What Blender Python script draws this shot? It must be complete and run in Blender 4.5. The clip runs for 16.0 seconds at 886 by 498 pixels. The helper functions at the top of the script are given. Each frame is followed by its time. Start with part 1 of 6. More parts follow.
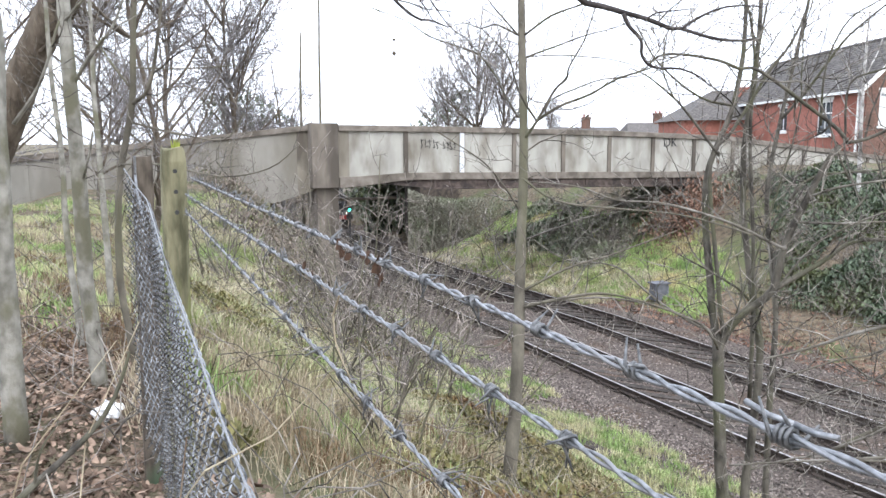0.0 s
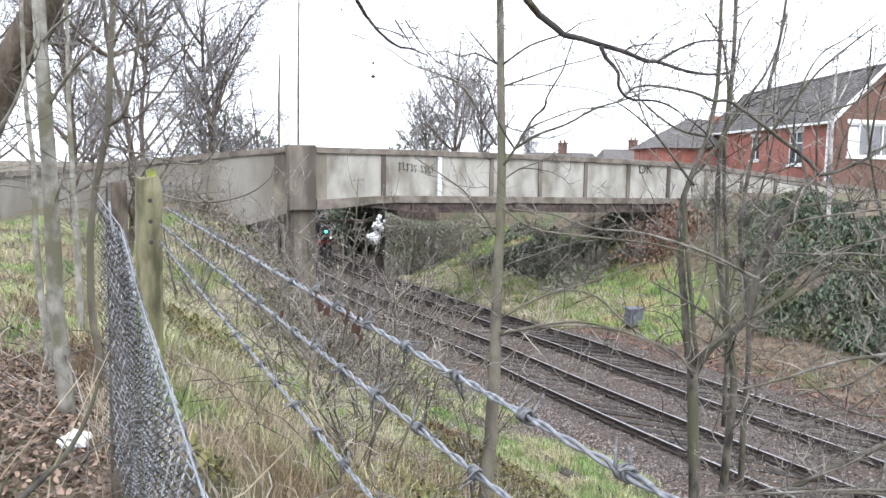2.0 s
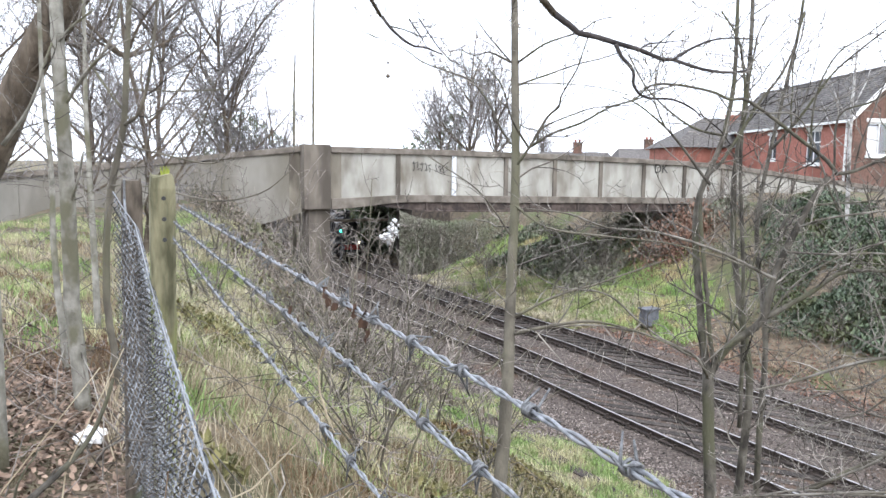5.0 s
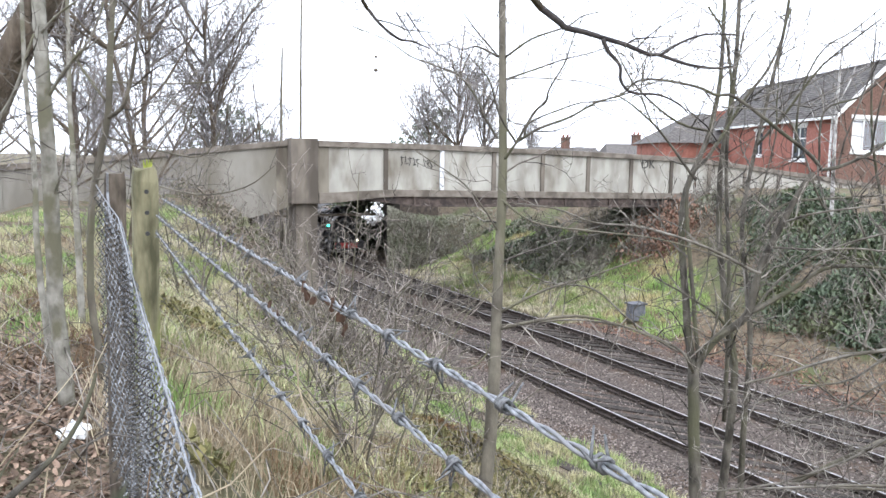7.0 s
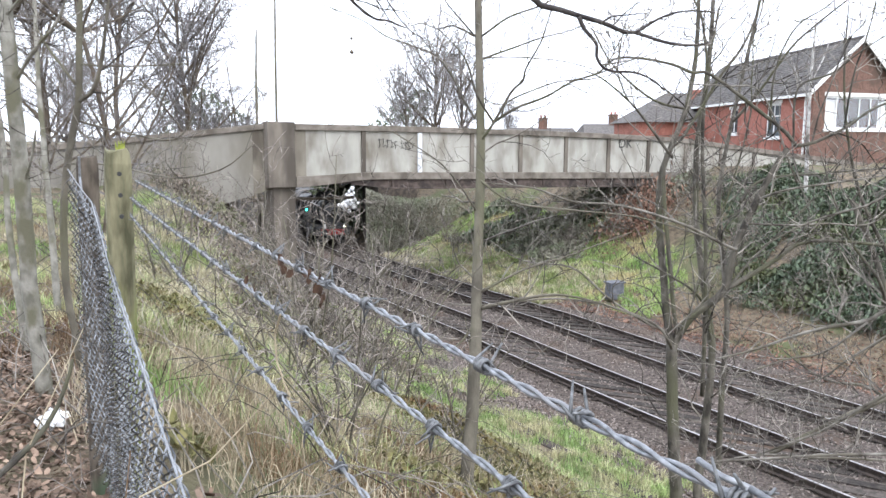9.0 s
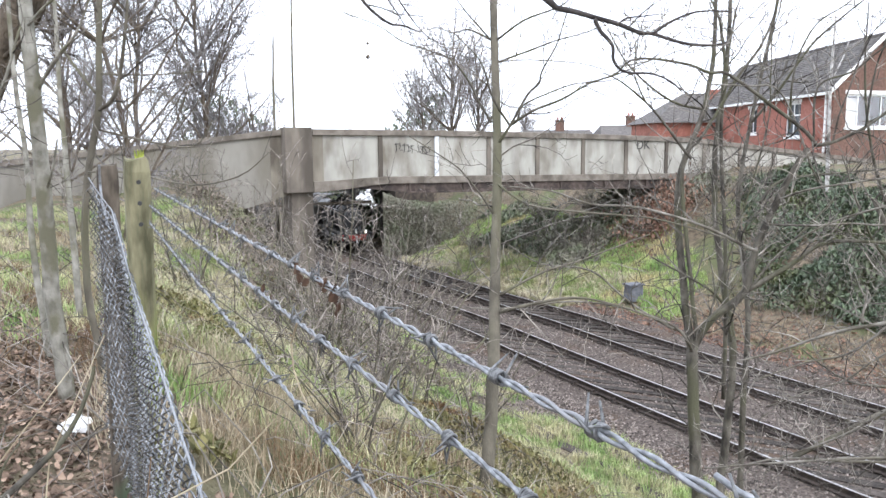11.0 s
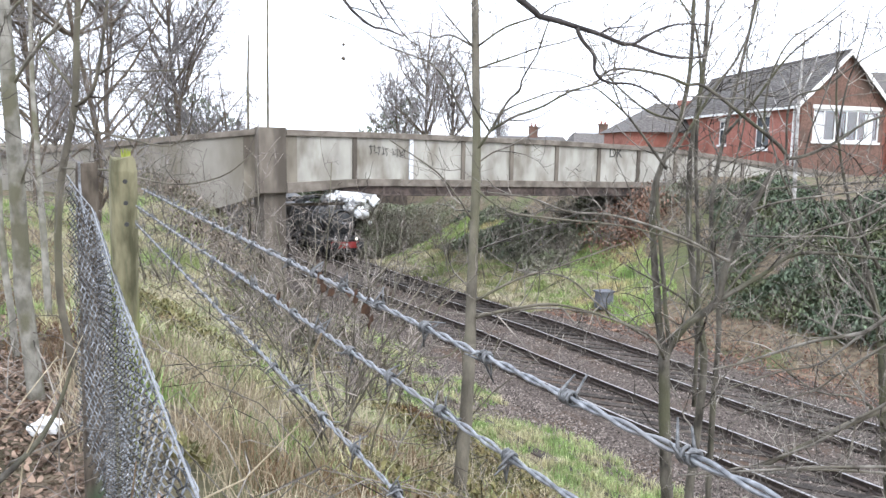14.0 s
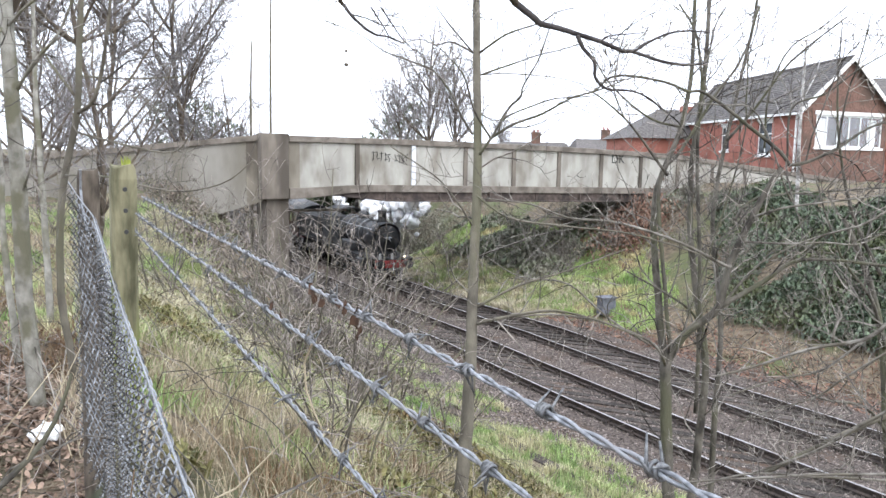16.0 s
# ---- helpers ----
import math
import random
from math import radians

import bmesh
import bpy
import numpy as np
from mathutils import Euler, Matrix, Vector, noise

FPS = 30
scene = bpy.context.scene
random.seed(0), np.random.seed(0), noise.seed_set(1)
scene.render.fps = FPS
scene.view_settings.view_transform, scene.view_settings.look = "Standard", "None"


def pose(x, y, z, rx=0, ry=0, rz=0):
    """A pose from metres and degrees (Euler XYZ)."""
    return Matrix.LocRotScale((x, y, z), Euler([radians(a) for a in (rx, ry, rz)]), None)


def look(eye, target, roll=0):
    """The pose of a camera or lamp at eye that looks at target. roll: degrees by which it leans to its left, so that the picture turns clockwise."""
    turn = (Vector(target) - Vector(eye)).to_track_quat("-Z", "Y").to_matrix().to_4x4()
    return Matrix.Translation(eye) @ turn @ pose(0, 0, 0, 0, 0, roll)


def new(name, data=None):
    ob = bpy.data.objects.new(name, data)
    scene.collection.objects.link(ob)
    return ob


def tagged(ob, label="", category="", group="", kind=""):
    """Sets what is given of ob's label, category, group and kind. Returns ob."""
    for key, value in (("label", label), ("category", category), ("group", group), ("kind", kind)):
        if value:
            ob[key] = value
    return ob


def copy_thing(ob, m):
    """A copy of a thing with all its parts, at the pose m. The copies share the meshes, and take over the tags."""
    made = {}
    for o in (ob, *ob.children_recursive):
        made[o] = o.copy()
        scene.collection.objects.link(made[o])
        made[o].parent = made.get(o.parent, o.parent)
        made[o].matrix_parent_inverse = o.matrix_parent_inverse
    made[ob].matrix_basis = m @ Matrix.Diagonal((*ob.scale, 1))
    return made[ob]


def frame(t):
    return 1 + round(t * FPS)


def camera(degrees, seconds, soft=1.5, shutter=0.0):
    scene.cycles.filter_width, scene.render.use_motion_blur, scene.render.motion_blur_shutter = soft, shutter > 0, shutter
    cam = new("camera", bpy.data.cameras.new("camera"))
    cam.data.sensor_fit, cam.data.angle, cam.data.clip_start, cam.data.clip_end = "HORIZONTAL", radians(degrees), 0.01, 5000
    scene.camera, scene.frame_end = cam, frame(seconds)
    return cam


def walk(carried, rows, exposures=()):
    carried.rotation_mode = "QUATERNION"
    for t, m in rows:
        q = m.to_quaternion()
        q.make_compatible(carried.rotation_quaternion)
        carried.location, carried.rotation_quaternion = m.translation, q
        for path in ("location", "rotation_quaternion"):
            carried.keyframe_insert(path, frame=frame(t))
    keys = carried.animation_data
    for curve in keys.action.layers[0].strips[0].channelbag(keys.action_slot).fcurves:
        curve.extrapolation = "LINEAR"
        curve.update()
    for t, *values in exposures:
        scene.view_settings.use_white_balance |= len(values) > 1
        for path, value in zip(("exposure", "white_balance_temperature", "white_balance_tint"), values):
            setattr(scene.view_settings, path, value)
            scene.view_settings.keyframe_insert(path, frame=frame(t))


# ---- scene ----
cam = camera(61.1, 16.0)
PATH = [
    (0, (0.0, 0.006, 6.198), (0.0, 1.986, 5.917), -0.1),
    (0.5, (0.014, -0.005, 6.198), (0.057, 1.975, 5.919), -0.1),
    (1, (0.009, -0.003, 6.208), (0.109, 1.976, 5.934), 0.3),
    (1.5, (-0.003, 0.022, 6.225), (0.097, 2.005, 5.983), 0.2),
    (2, (-0.005, 0.021, 6.231), (0.057, 2.008, 6.01), 0.8),
    (2.5, (-0.009, 0.019, 6.227), (-0.016, 2.007, 6.009), 0.6),
    (3, (-0.006, 0.023, 6.224), (-0.033, 2.011, 6.005), 0.4),
    (3.5, (-0.003, 0.027, 6.225), (-0.031, 2.015, 6.006), 0.4),
    (4, (-0.001, 0.026, 6.227), (-0.013, 2.014, 6.008), 0.5),
    (6.5, (0.006, 0.032, 6.223), (0.052, 2.018, 5.991), 1.0),
    (7, (0.01, 0.033, 6.224), (0.066, 2.018, 5.988), 1.0),
    (7.5, (0.015, 0.04, 6.219), (0.118, 2.022, 5.968), 1.2),
    (8, (0.011, 0.044, 6.215), (0.139, 2.021, 5.942), 0.9),
    (8.5, (0.015, 0.042, 6.217), (0.136, 2.019, 5.938), 0.6),
    (9, (0.012, 0.037, 6.211), (0.123, 2.014, 5.929), 0.3),
    (9.5, (0.015, 0.041, 6.212), (0.1, 2.019, 5.926), -0.1),
    (10, (0.016, 0.038, 6.215), (0.079, 2.017, 5.934), -0.4),
    (12.3, (-0.004, 0.057, 6.211), (0.072, 2.037, 5.94), -0.4),
    (12.5, (-0.013, 0.062, 6.21), (0.086, 2.041, 5.937), -0.0),
    (13, (-0.028, 0.06, 6.212), (0.094, 2.038, 5.938), 0.4),
    (13.5, (-0.037, 0.051, 6.217), (0.096, 2.028, 5.948), 0.8),
    (14, (-0.042, 0.044, 6.223), (0.098, 2.021, 5.96), 1.0),
    (14.5, (-0.042, 0.044, 6.224), (0.096, 2.022, 5.965), 0.9),
    (15, (-0.038, 0.043, 6.224), (0.089, 2.022, 5.971), 0.8),
    (15.5, (-0.034, 0.041, 6.228), (0.094, 2.021, 5.977), 0.9),
    (16, (-0.029, 0.036, 6.23), (0.104, 2.016, 5.982), 1.0),
]
walk(cam, [(t, look(eye, target, roll)) for t, eye, target, roll in PATH])

# ---- sky and light: bright overcast winter day ----
world = bpy.data.worlds.new("world")
scene.world = world
world.use_nodes = True
wn, wl = world.node_tree.nodes, world.node_tree.links
sky = wn.new("ShaderNodeTexSky")
sky.sky_type, sky.sun_disc = "NISHITA", False
sky.sun_elevation, sky.sun_rotation = radians(32), radians(150)
sky.dust_density, sky.air_density = 4.0, 1.0
sky_mix = wn.new("ShaderNodeMix")
sky_mix.data_type = "RGBA"
sky_mix.inputs[0].default_value = 0.93
sky_mix.inputs[7].default_value = (9.9, 10.7, 12.2, 1)
wl.new(sky.outputs[0], sky_mix.inputs[6])
wl.new(sky_mix.outputs[2], wn["Background"].inputs[0])
wn["Background"].inputs[1].default_value = 0.12
sun = new("sun", bpy.data.lights.new("sun", "SUN"))
sun.data.energy, sun.data.angle, sun.data.color = 0.8, radians(25), (1.0, 0.98, 0.96)
sun.matrix_world = look((10, -20, 40), (0, 15, 0))
scene.view_settings.exposure = 1.05


# ---- materials ----
def mat(name, a, b, scale=6.0, rough=0.85, bump=0.3, fine=60.0, metal=0.0, third=None, third_scale=1.2, stretch=(1, 1, 1), per_object=0.0, per_island=0.0, cut=(0.35, 0.65), third_cut=(0.5, 0.62), bump_dist=0.02):
    """Noise between two colours, a large-scale third colour, fine relief."""
    m = bpy.data.materials.new(name)
    m.use_nodes = True
    n, l = m.node_tree.nodes, m.node_tree.links
    bsdf = n["Principled BSDF"]
    bsdf.inputs["Roughness"].default_value = rough
    bsdf.inputs["Metallic"].default_value = metal
    bsdf.inputs["Specular IOR Level"].default_value = 0.3
    geo = n.new("ShaderNodeNewGeometry")
    mapping = n.new("ShaderNodeMapping")
    mapping.inputs["Scale"].default_value = stretch
    coord = n.new("ShaderNodeTexCoord")
    l.new(coord.outputs["Object"], mapping.inputs[0])

    def noise_at(s, detail=4.0):
        t = n.new("ShaderNodeTexNoise")
        t.inputs["Scale"].default_value, t.inputs["Detail"].default_value = s, detail
        l.new(mapping.outputs[0], t.inputs[0])
        return t

    def ramp(src, lo, hi):
        r = n.new("ShaderNodeMapRange")
        r.inputs[1].default_value, r.inputs[2].default_value = lo, hi
        l.new(src, r.inputs[0])
        return r.outputs[0]

    def mix(f, x, y):
        k = n.new("ShaderNodeMix")
        k.data_type = "RGBA"
        l.new(f, k.inputs[0])
        for v, s in ((x, 6), (y, 7)):
            if isinstance(v, tuple):
                k.inputs[s].default_value = (*v, 1)
            else:
                l.new(v, k.inputs[s])
        return k.outputs[2]

    base = noise_at(scale)
    out = mix(ramp(base.outputs[0], *cut), a, b)
    if third:
        out = mix(ramp(noise_at(third_scale).outputs[0], *third_cut), out, third)
    for amount, src in ((per_object, "object"), (per_island, "island")):
        if amount:
            if src == "object":
                rnd = n.new("ShaderNodeObjectInfo").outputs["Random"]
            else:
                rnd = geo.outputs["Random Per Island"]
            hsv = n.new("ShaderNodeHueSaturation")
            l.new(out, hsv.inputs["Color"])
            rr = n.new("ShaderNodeMapRange")
            rr.inputs[3].default_value, rr.inputs[4].default_value = 1 - amount, 1 + amount
            l.new(rnd, rr.inputs[0])
            l.new(rr.outputs[0], hsv.inputs["Value"])
            out = hsv.outputs[0]
    l.new(out, bsdf.inputs["Base Color"])
    if bump:
        fn = noise_at(fine, 6.0)
        bp = n.new("ShaderNodeBump")
        bp.inputs["Strength"].default_value, bp.inputs["Distance"].default_value = bump, bump_dist
        l.new(fn.outputs[0], bp.inputs["Height"])
        l.new(bp.outputs[0], bsdf.inputs["Normal"])
    return m


def plain(name, color, rough=0.5, metal=0.0, emit=0.0):
    m = bpy.data.materials.new(name)
    m.use_nodes = True
    b = m.node_tree.nodes["Principled BSDF"]
    b.inputs["Base Color"].default_value = (*color, 1)
    b.inputs["Roughness"].default_value, b.inputs["Metallic"].default_value = rough, metal
    if emit:
        b.inputs["Emission Color"].default_value = (*color, 1)
        b.inputs["Emission Strength"].default_value = emit
    return m


def glass_clear():
    m = bpy.data.materials.new("clear_window_glass")
    m.use_nodes = True
    n, l = m.node_tree.nodes, m.node_tree.links
    t, g, x = n.new("ShaderNodeBsdfTransparent"), n.new("ShaderNodeBsdfGlossy"), n.new("ShaderNodeMixShader")
    g.inputs["Roughness"].default_value = 0.03
    x.inputs[0].default_value = 0.12
    l.new(t.outputs[0], x.inputs[1])
    l.new(g.outputs[0], x.inputs[2])
    l.new(x.outputs[0], n["Material Output"].inputs[0])
    return m


M = {
    "soil": mat("soil_and_litter", (0.095, 0.074, 0.053), (0.21, 0.166, 0.115), 5, 0.95, 0.9, 38, third=(0.115, 0.125, 0.06), third_scale=0.35, bump_dist=0.05),
    "ballast": mat("old_ballast", (0.055, 0.043, 0.038), (0.17, 0.138, 0.12), 14, 0.95, 1.0, 45, third=(0.11, 0.075, 0.055), third_scale=0.5, bump_dist=0.05),
    "stone": mat("ballast_stone", (0.065, 0.052, 0.047), (0.25, 0.213, 0.193), 20, 0.9, 0.4, 90, per_island=0.75),
    "rail": mat("rusty_rail", (0.036, 0.029, 0.027), (0.075, 0.058, 0.05), 12, 0.7, 0.4, 80),
    "railhead": mat("worn_rail_head", (0.24, 0.23, 0.23), (0.42, 0.41, 0.41), 9, 0.36, 0.1, 60, metal=0.5),
    "sleeper": mat("weathered_sleeper", (0.032, 0.027, 0.024), (0.09, 0.075, 0.066), 9, 0.9, 0.6, 60, per_object=0.35),
    "concrete": mat("painted_concrete", (0.325, 0.312, 0.28), (0.425, 0.412, 0.372), 1.8, 0.88, 0.25, 40, third=(0.19, 0.17, 0.138), third_scale=1.3, third_cut=(0.47, 0.72), stretch=(1, 1, 0.45), per_object=0.06),
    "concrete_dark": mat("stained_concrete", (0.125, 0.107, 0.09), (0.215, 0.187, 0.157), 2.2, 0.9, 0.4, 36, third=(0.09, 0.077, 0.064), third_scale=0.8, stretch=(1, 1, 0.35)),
    "concrete_stain": mat("brown_stained_concrete", (0.17, 0.15, 0.122), (0.27, 0.245, 0.2), 2.0, 0.9, 0.4, 36, third=(0.12, 0.104, 0.085), third_scale=0.9, stretch=(1, 1, 0.35)),
    "concrete_wing": mat("grey_rendered_concrete", (0.205, 0.192, 0.168), (0.28, 0.265, 0.235), 1.4, 0.9, 0.3, 40, third=(0.17, 0.152, 0.12), third_scale=0.9, third_cut=(0.48, 0.75), stretch=(1, 1, 0.4), per_object=0.06),
    # Lit copy of branch bark: the light catching limbs is in the colour.
    "bark_lit": mat("lit_grey_branch_bark", (0.07, 0.06, 0.048), (0.26, 0.24, 0.21), 9, 0.85, 0.4, 60, third=(0.13, 0.115, 0.09), third_scale=4),
    "straw": mat("bleached_straw_grass", (0.34, 0.3, 0.2), (0.56, 0.505, 0.37), 2.0, 0.85, 0.0, 20, third=(0.22, 0.26, 0.1), third_scale=0.7, per_island=0.3),
    "bracken": mat("dead_bracken", (0.13, 0.07, 0.05), (0.27, 0.165, 0.12), 3, 0.9, 0.0, 20, per_island=0.35),
    "coping": mat("coping_concrete", (0.15, 0.128, 0.108), (0.235, 0.207, 0.178), 3, 0.92, 0.4, 40, third=(0.11, 0.095, 0.078), third_scale=1.1),
    "girder": mat("rusty_girder", (0.055, 0.041, 0.036), (0.12, 0.094, 0.082), 4, 0.8, 0.4, 40, third=(0.04, 0.032, 0.029), third_scale=1.4),
    "white_pipe": mat("white_pipe", (0.6, 0.62, 0.66), (0.74, 0.75, 0.78), 5, 0.5, 0.1, 60),
    "paint": plain("black_spray_paint", (0.035, 0.035, 0.035), 0.8),
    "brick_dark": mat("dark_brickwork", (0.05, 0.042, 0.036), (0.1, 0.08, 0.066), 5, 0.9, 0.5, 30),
    "brick": mat("red_brickwork", (0.27, 0.105, 0.08), (0.36, 0.16, 0.128), 9, 0.88, 0.4, 40, third=(0.24, 0.095, 0.07), third_scale=0.6, per_object=0.08),
    # Brown hung tile, with the gable's shading also put into the colour.
    "brick_brown": mat("shaded_brown_hung_tile", (0.13, 0.075, 0.058), (0.2, 0.12, 0.095), 9, 0.88, 0.4, 40, third=(0.11, 0.075, 0.06), third_scale=0.8),
    "mortar": mat("mortar", (0.3, 0.2, 0.15), (0.36, 0.26, 0.2), 9, 0.95, 0.3, 60),
    "tile": mat("brown_roof_tile", (0.075, 0.068, 0.065), (0.14, 0.128, 0.122), 6, 0.85, 0.4, 50, per_island=0.3, per_object=0.12),
    "white": mat("white_gloss_paint", (0.72, 0.72, 0.71), (0.82, 0.82, 0.81), 5, 0.5, 0.08, 30),
    "glass": plain("window_glass", (0.05, 0.06, 0.07), 0.06),
    "glass_clear": glass_clear(),
    "galv": mat("galvanised_wire", (0.15, 0.157, 0.17), (0.33, 0.34, 0.36), 160, 0.45, 0.25, 500, metal=0.55, third=(0.24, 0.24, 0.25), third_scale=30, bump_dist=0.001),
    "barb": mat("dull_barb_wire", (0.075, 0.077, 0.08), (0.22, 0.225, 0.232), 200, 0.5, 0.3, 500, metal=0.55, bump_dist=0.001),
    "mesh": mat("grey_mesh_wire", (0.05, 0.052, 0.055), (0.33, 0.337, 0.348), 30, 0.26, 0.2, 300, metal=0.8, bump_dist=0.001),
    "post": mat("algae_covered_timber", (0.075, 0.073, 0.042), (0.255, 0.238, 0.15), 26, 0.92, 1.0, 90, third=(0.14, 0.165, 0.045), third_scale=7, stretch=(1, 1, 0.25), bump_dist=0.004),
    "post_dark": mat("dark_damp_timber", (0.045, 0.036, 0.028), (0.13, 0.108, 0.085), 26, 0.9, 0.8, 70, third=(0.045, 0.09, 0.05), third_scale=3, stretch=(1, 1, 0.3), bump_dist=0.004),
    "bark": mat("grey_brown_bark", (0.085, 0.076, 0.06), (0.19, 0.17, 0.135), 7, 0.9, 0.6, 40, third=(0.125, 0.118, 0.08), third_scale=2.2, stretch=(1, 1, 0.5)),
    "bark_pale": mat("pale_grey_bark", (0.15, 0.143, 0.118), (0.33, 0.315, 0.275), 14, 0.85, 0.5, 70, third=(0.145, 0.138, 0.095), third_scale=5, stretch=(1, 1, 0.7)),
    "bark_birch": mat("white_birch_bark", (0.3, 0.285, 0.27), (0.58, 0.56, 0.54), 5, 0.85, 0.3, 40, third=(0.14, 0.125, 0.115), third_scale=3, stretch=(1, 1, 0.6)),
    "pale_spray": mat("pale_birch_twigs", (0.2, 0.18, 0.165), (0.42, 0.39, 0.365), 3, 0.85, 0.0, 20, per_island=0.3),
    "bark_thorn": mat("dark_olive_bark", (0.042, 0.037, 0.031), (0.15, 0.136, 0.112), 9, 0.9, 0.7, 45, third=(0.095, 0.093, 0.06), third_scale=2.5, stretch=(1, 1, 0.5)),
    # Oak bark darkened in colour for limbs backlit by the white sky.
    "oak_limb": mat("backlit_oak_limb", (0.028, 0.024, 0.024), (0.08, 0.07, 0.068), 9, 0.85, 0.6, 40),
    "bark_dark": mat("dark_oak_bark", (0.07, 0.055, 0.042), (0.16, 0.13, 0.1), 8, 0.95, 1.0, 26, stretch=(1, 1, 0.3), bump_dist=0.05),
    "twig": mat("bare_twigs", (0.03, 0.024, 0.02), (0.27, 0.245, 0.215), 5, 0.8, 0.2, 60, per_island=0.6),
    # Distance haze is mixed into this paler twig colour; the far pole shares it.
    "haze_twig": mat("haze_paled_twigs", (0.2, 0.19, 0.19), (0.33, 0.31, 0.31), 2, 0.95, 0.0, 20, per_island=0.2),
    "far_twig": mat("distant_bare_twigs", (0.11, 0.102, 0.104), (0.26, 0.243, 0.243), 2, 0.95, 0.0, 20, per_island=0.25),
    "dry": mat("dry_grass_blades", (0.22, 0.175, 0.115), (0.5, 0.435, 0.315), 2.5, 0.85, 0.0, 20, third=(0.16, 0.1, 0.055), third_scale=0.9, per_island=0.35),
    "grass": mat("green_grass_blades", (0.16, 0.25, 0.08), (0.31, 0.41, 0.155), 1.2, 0.8, 0.0, 20, third=(0.47, 0.435, 0.27), third_scale=1.5, third_cut=(0.43, 0.58), per_island=0.4),
    "grass_far": mat("rough_yellow_green_grass", (0.2, 0.31, 0.1), (0.4, 0.5, 0.19), 0.9, 0.85, 0.0, 20, third=(0.52, 0.45, 0.25), third_scale=0.6, per_island=0.3),
    "leaf": mat("fallen_brown_leaves", (0.085, 0.054, 0.038), (0.31, 0.225, 0.17), 9, 0.85, 0.0, 20, per_island=0.5),
    "withered": mat("withered_leaf", (0.03, 0.018, 0.013), (0.09, 0.052, 0.034), 60, 0.8, 0.3, 200, bump_dist=0.002),
    "creeper": mat("creeper_leaves", (0.185, 0.18, 0.14), (0.28, 0.27, 0.215), 2, 0.85, 0.0, 20, third=(0.2, 0.225, 0.145), third_scale=0.6, per_island=0.1),
    "scrub": mat("dull_scrub_twigs", (0.06, 0.048, 0.04), (0.2, 0.17, 0.148), 4, 0.9, 0.0, 20, per_island=0.4),
    "deadwood": mat("dull_brown_undergrowth", (0.1, 0.08, 0.062), (0.24, 0.2, 0.165), 3, 0.9, 0.0, 20, third=(0.14, 0.14, 0.085), third_scale=0.8, per_island=0.3),
    "moss": mat("yellow_green_moss", (0.17, 0.2, 0.04), (0.34, 0.38, 0.08), 60, 0.9, 0.3, 200, bump_dist=0.002),
    # Lit copy of the scrub twigs; the pale end paints their highlights.
    "scrub_lit": mat("thorny_lit_twigs", (0.06, 0.048, 0.04), (0.34, 0.3, 0.27), 6, 0.85, 0.0, 20, per_island=0.5),
    "bramble": mat("bramble_leaves", (0.08, 0.082, 0.03), (0.2, 0.18, 0.075), 3, 0.75, 0.0, 20, third=(0.17, 0.1, 0.05), third_scale=0.9, per_island=0.4),
    "ivy": mat("ivy_leaves", (0.05, 0.07, 0.045), (0.13, 0.165, 0.1), 3, 0.42, 0.0, 20, third=(0.09, 0.1, 0.045), third_scale=0.5, per_island=0.5),
    "litter": plain("white_plastic", (0.8, 0.81, 0.82), 0.4),
    # Black lifted towards grey: the steam haze before the engine is in the colour.
    "loco_black": mat("haze_greyed_black_paint", (0.022, 0.023, 0.025), (0.06, 0.062, 0.066), 3, 0.5, 0.1, 30),
    "loco_red": mat("red_buffer_beam_paint", (0.24, 0.03, 0.03), (0.34, 0.06, 0.058), 4, 0.45, 0.05, 30),
    "maroon": mat("maroon_coach_paint", (0.07, 0.012, 0.014), (0.11, 0.02, 0.02), 2, 0.4, 0.05, 20),
    "steel": plain("polished_steel", (0.5, 0.5, 0.52), 0.3, 0.8),
    "lamp": plain("lamp_glow", (1.0, 0.86, 0.62), 0.4, 0, 5.0),
    "lamp_white": plain("white_lamp_body", (0.45, 0.45, 0.44), 0.5),
    "signal": plain("green_signal_glow", (0.05, 1.0, 0.7), 0.4, 0, 3.0),
    "steam": mat("white_steam", (0.84, 0.85, 0.87), (0.9, 0.9, 0.92), 2, 1.0, 0.0, 9),
    "dark_sheet": mat("blue_grey_cover", (0.1, 0.105, 0.12), (0.17, 0.175, 0.2), 5, 0.6, 0.3, 30),
}


